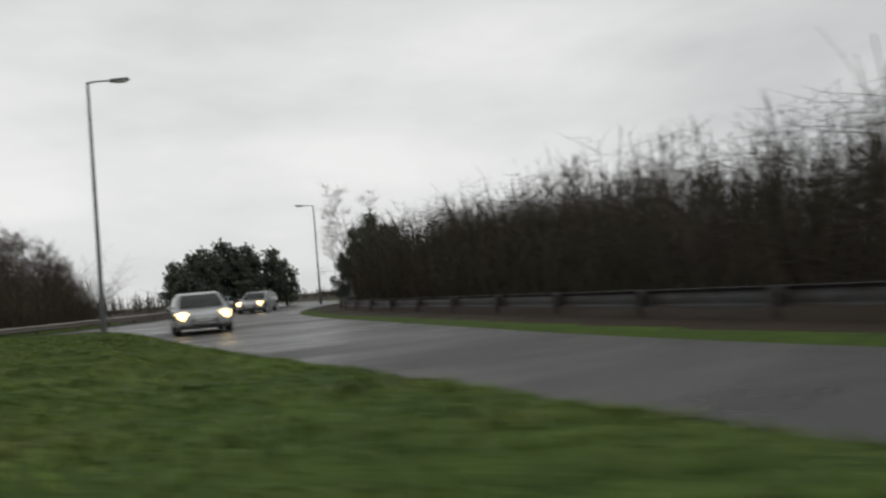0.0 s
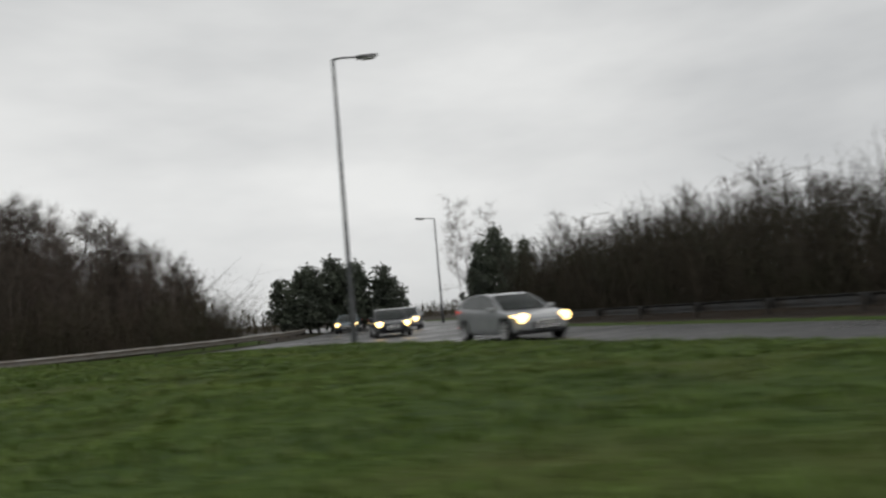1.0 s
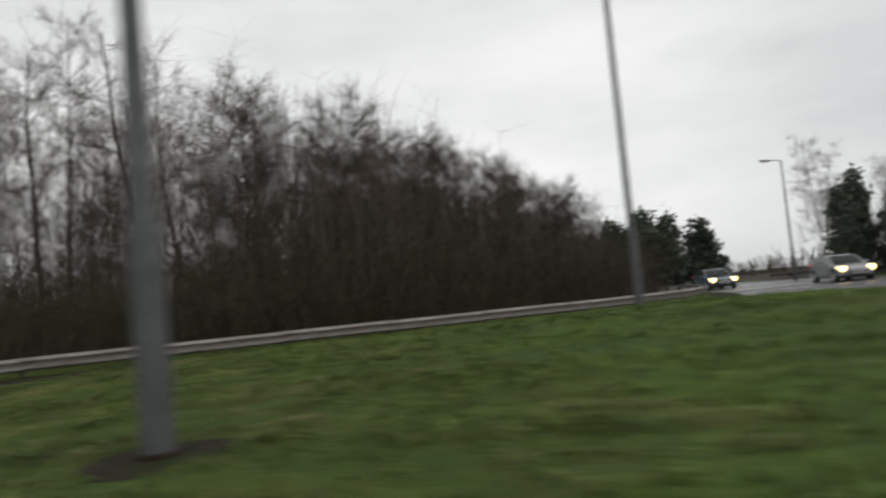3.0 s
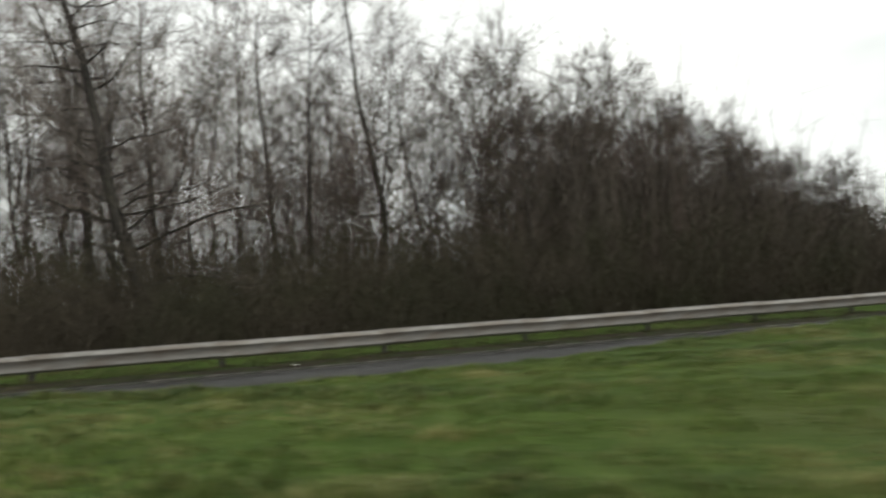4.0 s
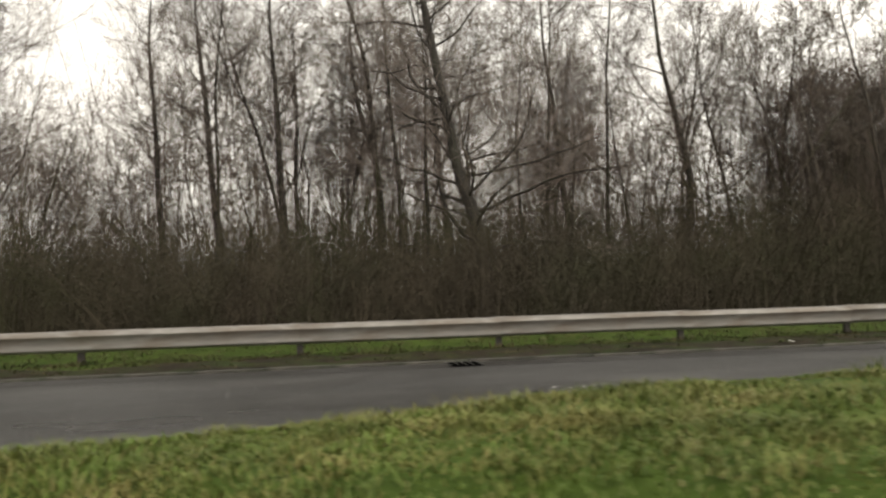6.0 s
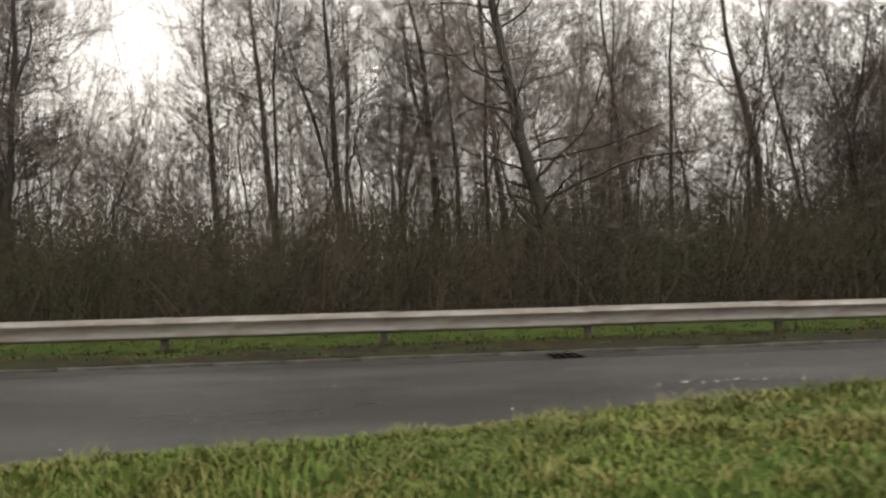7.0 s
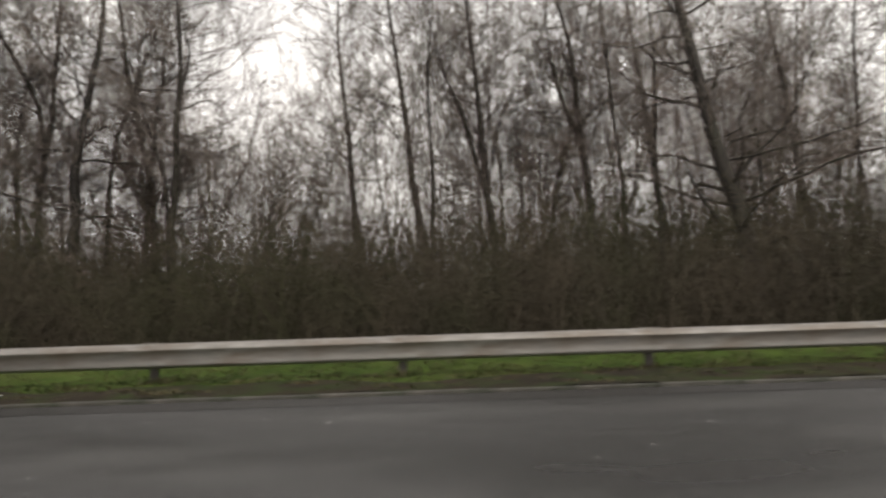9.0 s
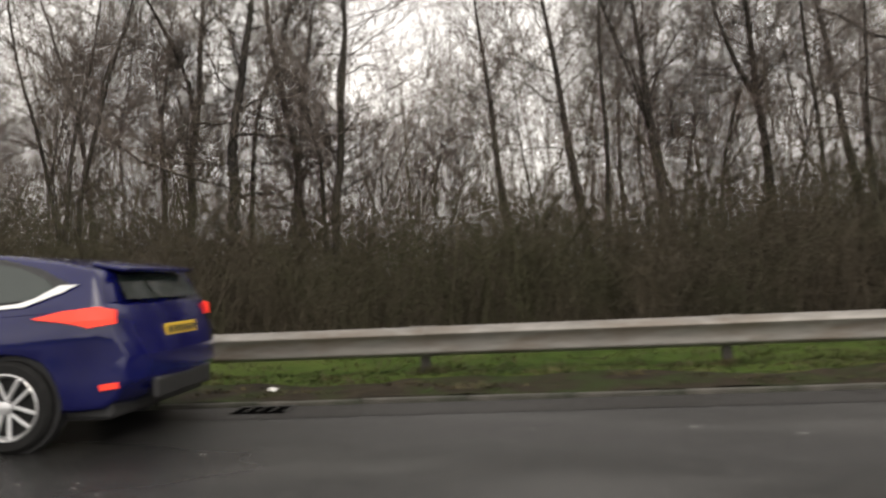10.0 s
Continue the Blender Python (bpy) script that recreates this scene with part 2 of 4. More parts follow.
class Strands:
    """Gathers tapered many-sided tubes along lines into one mesh."""

    def __init__(self):
        self.v, self.f, self.n = [], [], 0

    def tube(self, pts, radii, sides=3):
        pts = np.asarray(pts, float)
        d = np.gradient(pts, axis=0)
        d /= np.linalg.norm(d, axis=1)[:, None] + 1e-9
        up = np.where(np.abs(d[:, 2:3]) > 0.9, np.array([[1.0, 0, 0]]), np.array([[0, 0, 1.0]]))
        a = np.cross(d, up)
        a /= np.linalg.norm(a, axis=1)[:, None] + 1e-9
        b = np.cross(d, a)
        ang = np.arange(sides) * 2 * math.pi / sides
        ring = pts[:, None, :] + np.asarray(radii)[:, None, None] * (np.cos(ang)[None, :, None] * a[:, None, :] + np.sin(ang)[None, :, None] * b[:, None, :])
        self.v.append(ring.reshape(-1, 3))
        k = len(pts)
        for i in range(k - 1):
            for s in range(sides):
                p, q = self.n + i * sides + s, self.n + i * sides + (s + 1) % sides
                self.f.append((p, q, q + sides, p + sides))
        self.n += k * sides

    def mesh(self, name, material, smooth=True):
        me = bpy.data.meshes.new(name)
        me.from_pydata(np.concatenate(self.v).tolist(), [], self.f)
        me.materials.append(material)
        if smooth:
            me.polygons.foreach_set("use_smooth", [True] * len(me.polygons))
        me.update()
        return me



# ---- plan: edges of the roads ----
NORTH_EDGE = [(-120, -1.6), (33, -1.6), (38.5, -0.8), (43, 2.6), (47.8, 8.4), (52.4, 16.0), (57.5, 30.0), (60, 70.0)]
EAST_EDGE = [(73, 70), (71, 30.0), (67, 18.0), (61, 9.0), (54.5, -2.0), (51.0, -13.0), (48.4, -30.0), (47.4, -36.0), (47.0, -42.0), (47.0, -90.0)]
SOUTH_EDGE = [(41.0, -90.0), (39.5, -60.0), (37.0, -47.5), (30.0, -38.5), (15.5, -22.0), (8.5, -15.6), (2.0, -12.8), (-8.0, -11.0), (-120, -11.0)]
ISLAND = [(3.1, -7.4), (4.2, -6.95), (5.4, -6.8), (7.0, -6.72), (9.0, -6.55), (13.0, -6.3), (20.0, -6.1), (30.0, -5.0), (36.0, -4.6), (40.0, -6.0), (42.6, -9.0), (43.6, -13.0),
          (43.4, -20.0), (43.1, -30.0), (43.3, -40.0), (43.2, -50.0), (41.8, -44.4), (34.1, -34.8), (27.0, -26.6), (19.6, -19.3), (12.2, -12.4), (8.3, -10.3), (6.0, -9.1), (4.2, -8.2)]


def smooth_line(pts, times=2):
    """Rounds the corners of a line."""
    for _ in range(times):
        out = [pts[0]]
        for a, b in zip(pts, pts[1:]):
            out += [(a[0] * 0.75 + b[0] * 0.25, a[1] * 0.75 + b[1] * 0.25), (a[0] * 0.25 + b[0] * 0.75, a[1] * 0.25 + b[1] * 0.75)]
        pts = out + [pts[-1]]
    return pts


NORTH_EDGE, EAST_EDGE, SOUTH_EDGE = smooth_line(NORTH_EDGE), smooth_line(EAST_EDGE), smooth_line(SOUTH_EDGE)
OWN_SIDE = ISLAND[16:]
ISLAND = smooth_line(ISLAND, 1)
TARMAC = NORTH_EDGE + EAST_EDGE + SOUTH_EDGE


def signed(px, py, poly):
    """Distance to a closed outline, positive inside."""
    best = np.full(px.shape, 1e9)
    inside = np.zeros(px.shape, bool)
    for (x0, y0), (x1, y1) in zip(poly, poly[1:] + poly[:1]):
        dx, dy = x1 - x0, y1 - y0
        s = np.clip(((px - x0) * dx + (py - y0) * dy) / (dx * dx + dy * dy + 1e-12), 0, 1)
        best = np.minimum(best, np.hypot(px - x0 - s * dx, py - y0 - s * dy))
        if y0 != y1:
            cross = ((y0 > py) != (y1 > py)) & (px < dx * (py - y0) / dy + x0)
            inside ^= cross
    return np.where(inside, best, -best)


def step(x, a, b):
    s = np.clip((x - a) / (b - a), 0, 1)
    return s * s * (3 - 2 * s)


def away(px, py, line):
    best = np.full(px.shape, 1e9)
    for (x0, y0), (x1, y1) in zip(line, line[1:]):
        dx, dy = x1 - x0, y1 - y0
        s = np.clip(((px - x0) * dx + (py - y0) * dy) / (dx * dx + dy * dy), 0, 1)
        best = np.minimum(best, np.hypot(px - x0 - s * dx, py - y0 - s * dy))
    return best


def ripple(x, y):
    return (0.5 * np.sin(0.9 * x + 1.3 * y) + 0.3 * np.sin(2.3 * x - 1.7 * y + 1) + 0.25 * np.sin(3.1 * x + 4.3 * y + 2)
            + 0.2 * np.sin(5.7 * x - 6.1 * y + 0.5))


def ground_height(x, y):
    """Ground under turf and roads: sunk below the tarmac, mounded on the island, rising into the woods."""
    isl, tar = signed(x, y, ISLAND), signed(x, y, TARMAC)
    off = -tar
    # the side towards our own road climbs slowly where the island is wide
    slow = step(away(x, y, OWN_SIDE), 0.0, 0.8 + 9.5 * step(x, 9.0, 17.0) * (1 - step(x, 30.0, 40.0)))
    mound = -0.06 + 0.13 * step(isl, -0.25, 0.2) + (0.36 * step(isl, 0.05, 0.8) + 0.14 * step(isl, 1.0, 4.0)) * slow * (0.56 + 0.42 * step(x, 5.0, 9.5) - 0.12 * step(x, 10.0, 12.0) - 0.2 * np.exp(-((x - 13.2) / 1.8) ** 2)) * (1 - 0.72 * step(x, 29.0, 38.0)) + 0.035 * ripple(x, y) * step(isl, 0.3, 1.5)
    verge = -0.06 + 0.09 * step(off, 0.0, 0.35) + 0.012 * ripple(1.7 * x, 1.7 * y) * step(off, 0.4, 1) + 0.10 * step(off, 1.8, 3.2) + 0.25 * step(off, 3.0, 25.0)
    return np.where(tar > -0.02, mound, verge), isl, off


def sheet(xs, ys):
    gx, gy = np.meshgrid(xs, ys)
    z, isl, off = ground_height(gx, gy)
    nx, ny = len(xs), len(ys)
    idx = np.arange(nx * ny).reshape(ny, nx)
    faces = np.stack([idx[:-1, :-1], idx[:-1, 1:], idx[1:, 1:], idx[1:, :-1]], -1).reshape(-1, 4)
    return np.stack([gx, gy, z], -1).reshape(-1, 3), faces


def spread_axis(lo, hi, fine, far):
    inner = np.arange(lo, hi + fine / 2, fine)
    k = np.cumsum(fine * 1.28 ** np.arange(1, 60))
    return np.concatenate([(lo - k[k < far])[::-1], inner, hi + k[k < far]])


gv, gf = sheet(spread_axis(-8.0, 52.0, 0.33, 2500), spread_axis(-48.0, 6.0, 0.33, 2500))
ground = mesh_ob("ground", gv.tolist(), gf.tolist(), M_GROUND, smooth=True)
tagged(ground, "wet mossy green turf and verge reaching the woods", "ground", kind="structure")
ground.data.materials.append(M_LITTER)
cx, cy = gv[gf].mean(1)[:, 0], gv[gf].mean(1)[:, 1]
ground.data.materials.append(M_SOIL)
off_c = -signed(cx, cy, TARMAC)
deep = (off_c > np.where(cx > 46.0, 0.9, 3.3)) & ((cy > -3) | (cx > 46)) & (cy > -70)
muddy = (off_c > -0.3) & (off_c < np.where(cx < 5, 0.8, 1.25)) & (cy > -3) & (cx < 62) & ~deep
ground.data.polygons.foreach_set("material_index", np.where(deep, 1, np.where(muddy, 2, 0)).astype(np.int32))

# tarmac: one sheet laid over the sunken ground
bm = bmesh.new()
loop = [bm.verts.new((x, y, 0.0)) for x, y in TARMAC]
face = bm.faces.new(loop)
bmesh.ops.triangulate(bm, faces=[face])
road = part("road", bm, M_ROAD, None)
tagged(road, "wet dark grey asphalt road with a glossy sheen", "road", kind="structure")
if road.data.polygons[0].normal.z < 0:
    road.data.flip_normals()


def strip(name, line, lo, hi, z, material, x0, x1, label):
    """A flat band beside a line that runs along x, from lo to hi metres off it."""
    pts = [p for p in line if x0 <= p[0] <= x1]
    pts = [(x0, line[0][1])] * (not pts or pts[0][0] > x0) + pts
    v, f = [], []
    for i, (x, y) in enumerate(pts):
        a, b = pts[max(i - 1, 0)], pts[min(i + 1, len(pts) - 1)]
        t = Vector((b[0] - a[0], b[1] - a[1])).normalized()
        n = Vector((-t.y, t.x))
        v += [(x + n.x * lo, y + n.y * lo, z), (x + n.x * hi, y + n.y * hi, z)]
        if i:
            f.append((2 * i - 2, 2 * i, 2 * i + 1, 2 * i - 1))
    return mesh_ob(name, v, f, material)


channel = strip("road_channel", [(-60 + 0.5 * k, -1.6) for k in range(190)], -0.55, -0.02, 0.004, M_CHANNEL, -60, 33.5, "")
tagged(channel, "dark wet gutter band along the kerb", "gutter", kind="structure")


def along(line, spacing, start=0.0):
    """Places at even steps along a line, with the heading there."""
    out, left = [], start
    for a, b in zip(line, line[1:]):
        d = Vector((b[0] - a[0], b[1] - a[1]))
        length = d.length
        if length < 1e-6:
            continue
        while left <= length:
            p = Vector(a) + d * (left / length)
            out.append((p.x, p.y, math.degrees(math.atan2(d.y, d.x))))
            left += spacing
        left -= length
    return out


# ---- crash barriers: beams with a W section on steel posts ----
SECTION = [(0.0, 0.54), (-0.012, 0.547), (-0.024, 0.543), (-0.084, 0.482), (-0.090, 0.470), (-0.086, 0.458), (-0.073, 0.440), (-0.061, 0.415), (-0.053, 0.385), (-0.049, 0.350),
           (-0.048, 0.315), (-0.051, 0.285), (-0.051, 0.270), (-0.044, 0.258), (-0.012, 0.236), (0.0, 0.23)]



def beam_mesh(length, material):
    bm = bmesh.new()
    inner = [(y + 0.006, z) for y, z in SECTION[::-1]]
    ring = SECTION + inner
    ends = [[bm.verts.new((x, y, z)) for y, z in ring] for x in (-length / 2, length / 2)]
    n = len(ring)
    for k in range(n):
        bm.faces.new((ends[0][k], ends[0][(k + 1) % n], ends[1][(k + 1) % n], ends[1][k]))
    for e in ends:
        for k in range(len(SECTION) - 1):
            bm.faces.new((e[k], e[k + 1], e[n - 2 - k], e[n - 1 - k]))
    bmesh.ops.recalc_face_normals(bm, faces=bm.faces)
    me = bpy.data.meshes.new("beam")
    bm.to_mesh(me)
    bm.free()
    me.materials.append(material)
    me.polygons.foreach_set("use_smooth", [True] * len(me.polygons))
    me.set_sharp_from_angle(angle=radians(50))
    return me


def bar(name, bm, material):
    me = bpy.data.meshes.new(name)
    bmesh.ops.recalc_face_normals(bm, faces=bm.faces)
    bm.to_mesh(me)
    bm.free()
    me.materials.append(material)
    return me


BEAM, BEAM_DARKENED = beam_mesh(3.215, M_RAIL), beam_mesh(3.215, M_RAIL_DARKENED)
bm = box(0.10, 0.006, 0.86, pose(0, 0.05, 0.06))
box(0.10, 0.006, 0.86, pose(0, 0.11, 0.06), bm=bm)
box(0.006, 0.06, 0.86, pose(-0.047, 0.08, 0.06), bm=bm)
box(0.11, 0.045, 0.10, pose(0, 0.022, 0.37), 0.006, bm=bm)
POST = bar("post", bm, M_POST)
bm = box(0.34, 0.008, 0.318, pose(0, 0.012, 0.385), 0.003)
box(0.30, 0.018, 0.012, pose(0, -0.012, 0.549), 0.004, bm=bm)
SPLICE = bar("splice_plate", bm.copy(), M_RAIL)
SPLICE_DARKENED = bar("splice_plate", bm, M_RAIL_DARKENED)
bm = lathe([(0.017, 0), (0.017, 0.008), (0.009, 0.016)], 8, pose(0, -0.006, 0.385, 90))
BOLT = bar("bolt", bm, M_POST)


def barrier(line, start, label, beam=BEAM, plate=SPLICE):
    base = new("crash_barrier")
    tagged(base, label, "crash barrier", group="roadside barriers")
    spots = along(line, 3.2, start)
    for (x, y, a), (x2, y2, _) in zip(spots, spots[1:]):
        h = math.degrees(math.atan2(y2 - y, x2 - x))
        bend = 0.6 * math.sin(x * 1.7)
        for name, me, m in (("post", POST, pose(x, y, 0, 0, bend, h)), ("splice_plate", plate, pose(x, y, 0, 0, 0, h)),
                            ("bolt", BOLT, pose(x, y, 0, 0, 0, h)), ("beam", beam, pose((x + x2) / 2, (y + y2) / 2, 0.006 * math.sin(x * 0.9), 0, 0, h))):
            ob = new(name, me)
            ob.parent, ob.matrix_basis = base, m
    return base


RAIL_NORTH = [(-48.0, 0.0), (33.6, 0.0)] + smooth_line([(33.7, 0.0), (38.0, 0.8), (42.0, 3.9), (46.5, 9.4), (51.0, 16.8), (56.0, 30.5)], 2)
barrier(RAIL_NORTH, 0.0, "dull galvanised steel W-beam barrier on short posts")
RAIL_EAST = smooth_line([(49.2, -64.0), (49.2, -42.0), (49.7, -36.0), (50.9, -29.5), (53.4, -13.2), (56.8, -2.8), (63.2, 7.8), (69.2, 17.0), (73.0, 29.0)], 2)
# the east barrier takes the steel with the dark reflection painted in
barrier(RAIL_EAST, 0.5, "steel barrier with the dark wood's reflection in its colour", BEAM_DARKENED, SPLICE_DARKENED)


# ---- trees and undergrowth ----
rng = np.random.default_rng(7)


def unit(v):
    return v / (np.linalg.norm(v) + 1e-9)


def limb(start, way, length, n, wander, lift, r=rng):
    """A wandering line from start; lift bends it up or down."""
    pts, d = [np.array(start, float)], unit(np.array(way, float))
    for _ in range(n):
        d = unit(d + r.normal(0, wander, 3) + np.array([0, 0, lift]))
        pts.append(pts[-1] + d * length / n)
    return np.array(pts)


def at(pts, s):
    i = min(int(s * (len(pts) - 1)), len(pts) - 2)
    return pts[i] + (pts[i + 1] - pts[i]) * (s * (len(pts) - 1) - i), unit(pts[i + 1] - pts[i])


def bare_tree(seed, height, girth, first, branches, lean=0.0, fork=False, reach=1.0, wander=0.04, subs=6, twigs=8, rise=0.5, fat=1.0, bark=None):
    """A leafless alder or birch: trunk and limbs in one mesh, the twigs of the crown in another."""
    r = np.random.default_rng(seed)
    wood, crown = Strands(), Sticks()
    trunk = limb((0, 0, -0.25), (lean, r.normal(0, 0.03), 1), height + 0.25, 15, wander, 0.012, r)
    radii = girth * (1 - 0.88 * np.linspace(0, 1, 16) ** 0.85)
    radii[0] *= 1.4
    wood.tube(trunk, radii, 7)
    stems = [(trunk, height, girth, branches)]
    if fork:
        p, d = at(trunk, 0.42)
        side = limb(p, (d[0] - 0.34, d[1] + 0.15, 1), height * 0.48, 9, 0.13, 0.07, r)
        wood.tube(side, girth * 0.55 * (1 - 0.85 * np.linspace(0, 1, 10)), 5)
        stems.append((side, height * 0.5, girth * 0.55, branches // 2))
    for stem, high, thick, count in stems:
        for k in range(count):
            s = first + (0.99 - first) * ((k + r.random()) / count) ** 0.9
            p, d = at(stem, s)
            a = 2.4 * k + r.normal(0, 0.5)
            size = reach * height * (0.07 + 0.17 * (1 - s) ** 0.8) * r.uniform(0.6, 1.25)
            br = limb(p, (math.cos(a), math.sin(a), rise * r.uniform(0.3, 1.5)), size, 8, 0.2, 0.035, r)
            br_r = max(0.013, thick * 0.24 * (1 - 0.75 * s) * r.uniform(0.5, 1.3))
            wood.tube(br, br_r * (1 - 0.75 * np.linspace(0, 1, 9)), 3)
            for j in range(max(3, int(subs * (0.4 + 0.45 * size)))):
                q, e = at(br, r.uniform(0.15, 1.0))
                sub = limb(q, e + r.normal(0, 0.5, 3) + np.array([0, 0, 0.25]), (0.35 + 0.28 * size) * r.uniform(0.6, 1.3), 3, 0.2, 0.05, r)
                crown.add(sub[:-1], sub[1:], np.array([0.0072, 0.0058, 0.0046]) * fat, np.array([0.0058, 0.0046, 0.0034]) * fat)
                f = r.random(twigs) * 0.85 + 0.15
                q2 = np.array([at(sub, v)[0] for v in f])
                way = unit(sub[-1] - sub[0]) + r.normal(0, 0.55, (twigs, 3)) + np.array([0, 0, 0.15])
                tip = q2 + way * r.uniform(0.14, 0.42, (twigs, 1))
                crown.add(q2, tip, 0.0038 * fat, 0.0024 * fat)
                tip2 = q2 + (tip - q2) * 0.5
                crown.add(tip2, tip2 + (way + r.normal(0, 0.8, (twigs, 3))) * r.uniform(0.08, 0.24, (twigs, 1)), 0.003 * fat, 0.002 * fat)
    return wood.mesh("trunk", M_BARK), crown.mesh("crown", bark or M_TWIG)


class Sticks:
    """Gathers many thin straight three-sided sticks into one mesh at a time."""

    def __init__(self):
        self.a, self.b, self.r = [], [], []

    def add(self, a, b, r0, r1):
        n = len(a)
        self.a.append(np.asarray(a, float))
        self.b.append(np.asarray(b, float))
        self.r.append(np.stack([np.broadcast_to(r0, n), np.broadcast_to(r1, n)], 1))

    def mesh(self, name, material):
        a, b, r = np.concatenate(self.a), np.concatenate(self.b), np.concatenate(self.r)
        d = b - a
        d /= np.linalg.norm(d, axis=1)[:, None] + 1e-9
        u = np.cross(d, np.where(np.abs(d[:, 2:3]) > 0.9, np.array([[1.0, 0, 0]]), np.array([[0, 0, 1.0]])))
        u /= np.linalg.norm(u, axis=1)[:, None] + 1e-9
        w = np.cross(d, u)
        ring = [math.cos(t) * u + math.sin(t) * w for t in (0, 2.0944, 4.1888)]
        v = np.stack([a + ring[k] * r[:, :1] for k in range(3)] + [b + ring[k] * r[:, 1:] for k in range(3)], 1)
        base = (np.arange(len(a)) * 6)[:, None, None]
        f = (base + np.array([[[0, 1, 4, 3], [1, 2, 5, 4], [2, 0, 3, 5]]])).reshape(-1, 4)
        me = bpy.data.meshes.new(name)
        me.from_pydata(v.reshape(-1, 3), [], f)
        me.materials.append(material)
        me.update()
        return me


def thicket(name, xs, ys, zs, highs, r, label, twigs=5, thick=0.012, material=None, lean=0.26, low=0.0, spray=(0.7, 0.7, 0.42)):
    """Leafless brush that nobody could count: bent stems with side twigs, all in one mesh."""
    n = len(xs)
    st = Sticks()
    p0 = np.stack([xs, ys, zs - 0.1], 1)
    way = np.stack([r.normal(0, lean, n), r.normal(0, lean, n), np.ones(n)], 1)
    p1 = p0 + way * (highs * 0.5)[:, None]
    p2 = p1 + (way + r.normal(0, 1.1 * lean, (n, 3)) * np.array([1, 1, 0.2])) * (highs * 0.5)[:, None]
    w = thick * r.uniform(0.6, 1.5, n) * (0.6 + 0.25 * highs)
    st.add(p0, p1, w, w * 0.7)
    st.add(p1, p2, w * 0.7, w * 0.3)
    for _ in range(twigs):
        s = (low + (1 - low) * r.random(n))[:, None]
        q = np.where(s < 0.5, p0 + (p1 - p0) * s / 0.5, p1 + (p2 - p1) * (s - 0.5) / 0.5)
        d = way * 0.22 + r.normal(0, 1, (n, 3)) * np.array(spray)
        d *= (r.uniform(0.2, 0.6, n) * (0.5 + 0.3 * highs))[:, None]
        st.add(q, q + d, 0.45 * thick + 0.0015, 0.25 * thick)
    ob = new(name, st.mesh(name, material or M_BRUSH))
    return tagged(ob, label, "brush", kind="stuff")


def thing_of(name, meshes, names, label, category, group):
    base = new(name)
    tagged(base, label, category, group=group)
    for me, n in zip(meshes, names):
        ob = new(n, me)
        ob.parent = base
    return base


TREES = [bare_tree(11, 12.5, 0.085, 0.26, 34, 0.0, wander=0.05), bare_tree(12, 13.5, 0.095, 0.28, 36, -0.05, wander=0.05), bare_tree(13, 11.0, 0.055, 0.3, 30, -0.04, wander=0.08),
         bare_tree(14, 12.0, 0.08, 0.27, 30, -0.03, True, wander=0.08), bare_tree(15, 9.0, 0.042, 0.25, 28, 0.05, wander=0.10), bare_tree(16, 7.4, 0.034, 0.3, 18, -0.06, True, wander=0.10, rise=1.0, subs=4, twigs=5),
         bare_tree(17, 14.5, 0.25, 0.13, 74, -0.07, False, 1.15, 0.045, 6, 7, 0.3), bare_tree(18, 14.5, 0.18, 0.3, 54, -0.13, False, 1.1, 0.045), bare_tree(19, 14.0, 0.19, 0.3, 48, -0.02, True, 1.15, 0.055),
         bare_tree(20, 10.5, 0.11, 0.16, 46, 0.0, False, 1.25, 0.05, 7, 6, 0.7, 1.3, M_CROWN),
         bare_tree(21, 13.5, 0.19, 0.22, 36, 0.0, False, 1.5, 0.075, 8, 6, 0.2), bare_tree(22, 13.0, 0.16, 0.26, 36, -0.06, True, 1.4, 0.09, 8, 6, 0.3)]
TREE_LABELS = ["bare wet alder with a straight dark trunk", "tall bare tree with a leaning grey-brown trunk", "slim bare tree with fine upright twigs",
               "bare forked tree with dark twisted limbs", "thin bare sapling among the brush", "small bare many-stemmed tree at the wood's edge",
               "thick dark bare tree leaning over the brush", "tall bare alder with a slanting trunk", "tall bare tree forked above the brush",
               "broad bare tree with a dense twiggy crown", "dark bare tree with wide level limbs", "bare tree with crooked spreading limbs and two stems"]
tree_base = [thing_of("tree", m, ("trunk", "crown"), l, "tree", "bare trees of the wood") for m, l in zip(TREES, TREE_LABELS)]
first_tree = [True] * len(tree_base)


def floor_at(x, y):
    z = ground_height(np.array([float(x)]), np.array([float(y)]))[0]
    return float(z[0])


def plant(kind, x, y, size, turn, tilt=0.0):
    m = pose(x, y, floor_at(x, y) - 0.03, 0, tilt, turn)
    if first_tree[kind]:
        first_tree[kind] = False
        ob = tree_base[kind]
    else:
        ob = copy_thing(tree_base[kind], m)
    ob.matrix_basis = m @ Matrix.Scale(size, 4)
    return ob


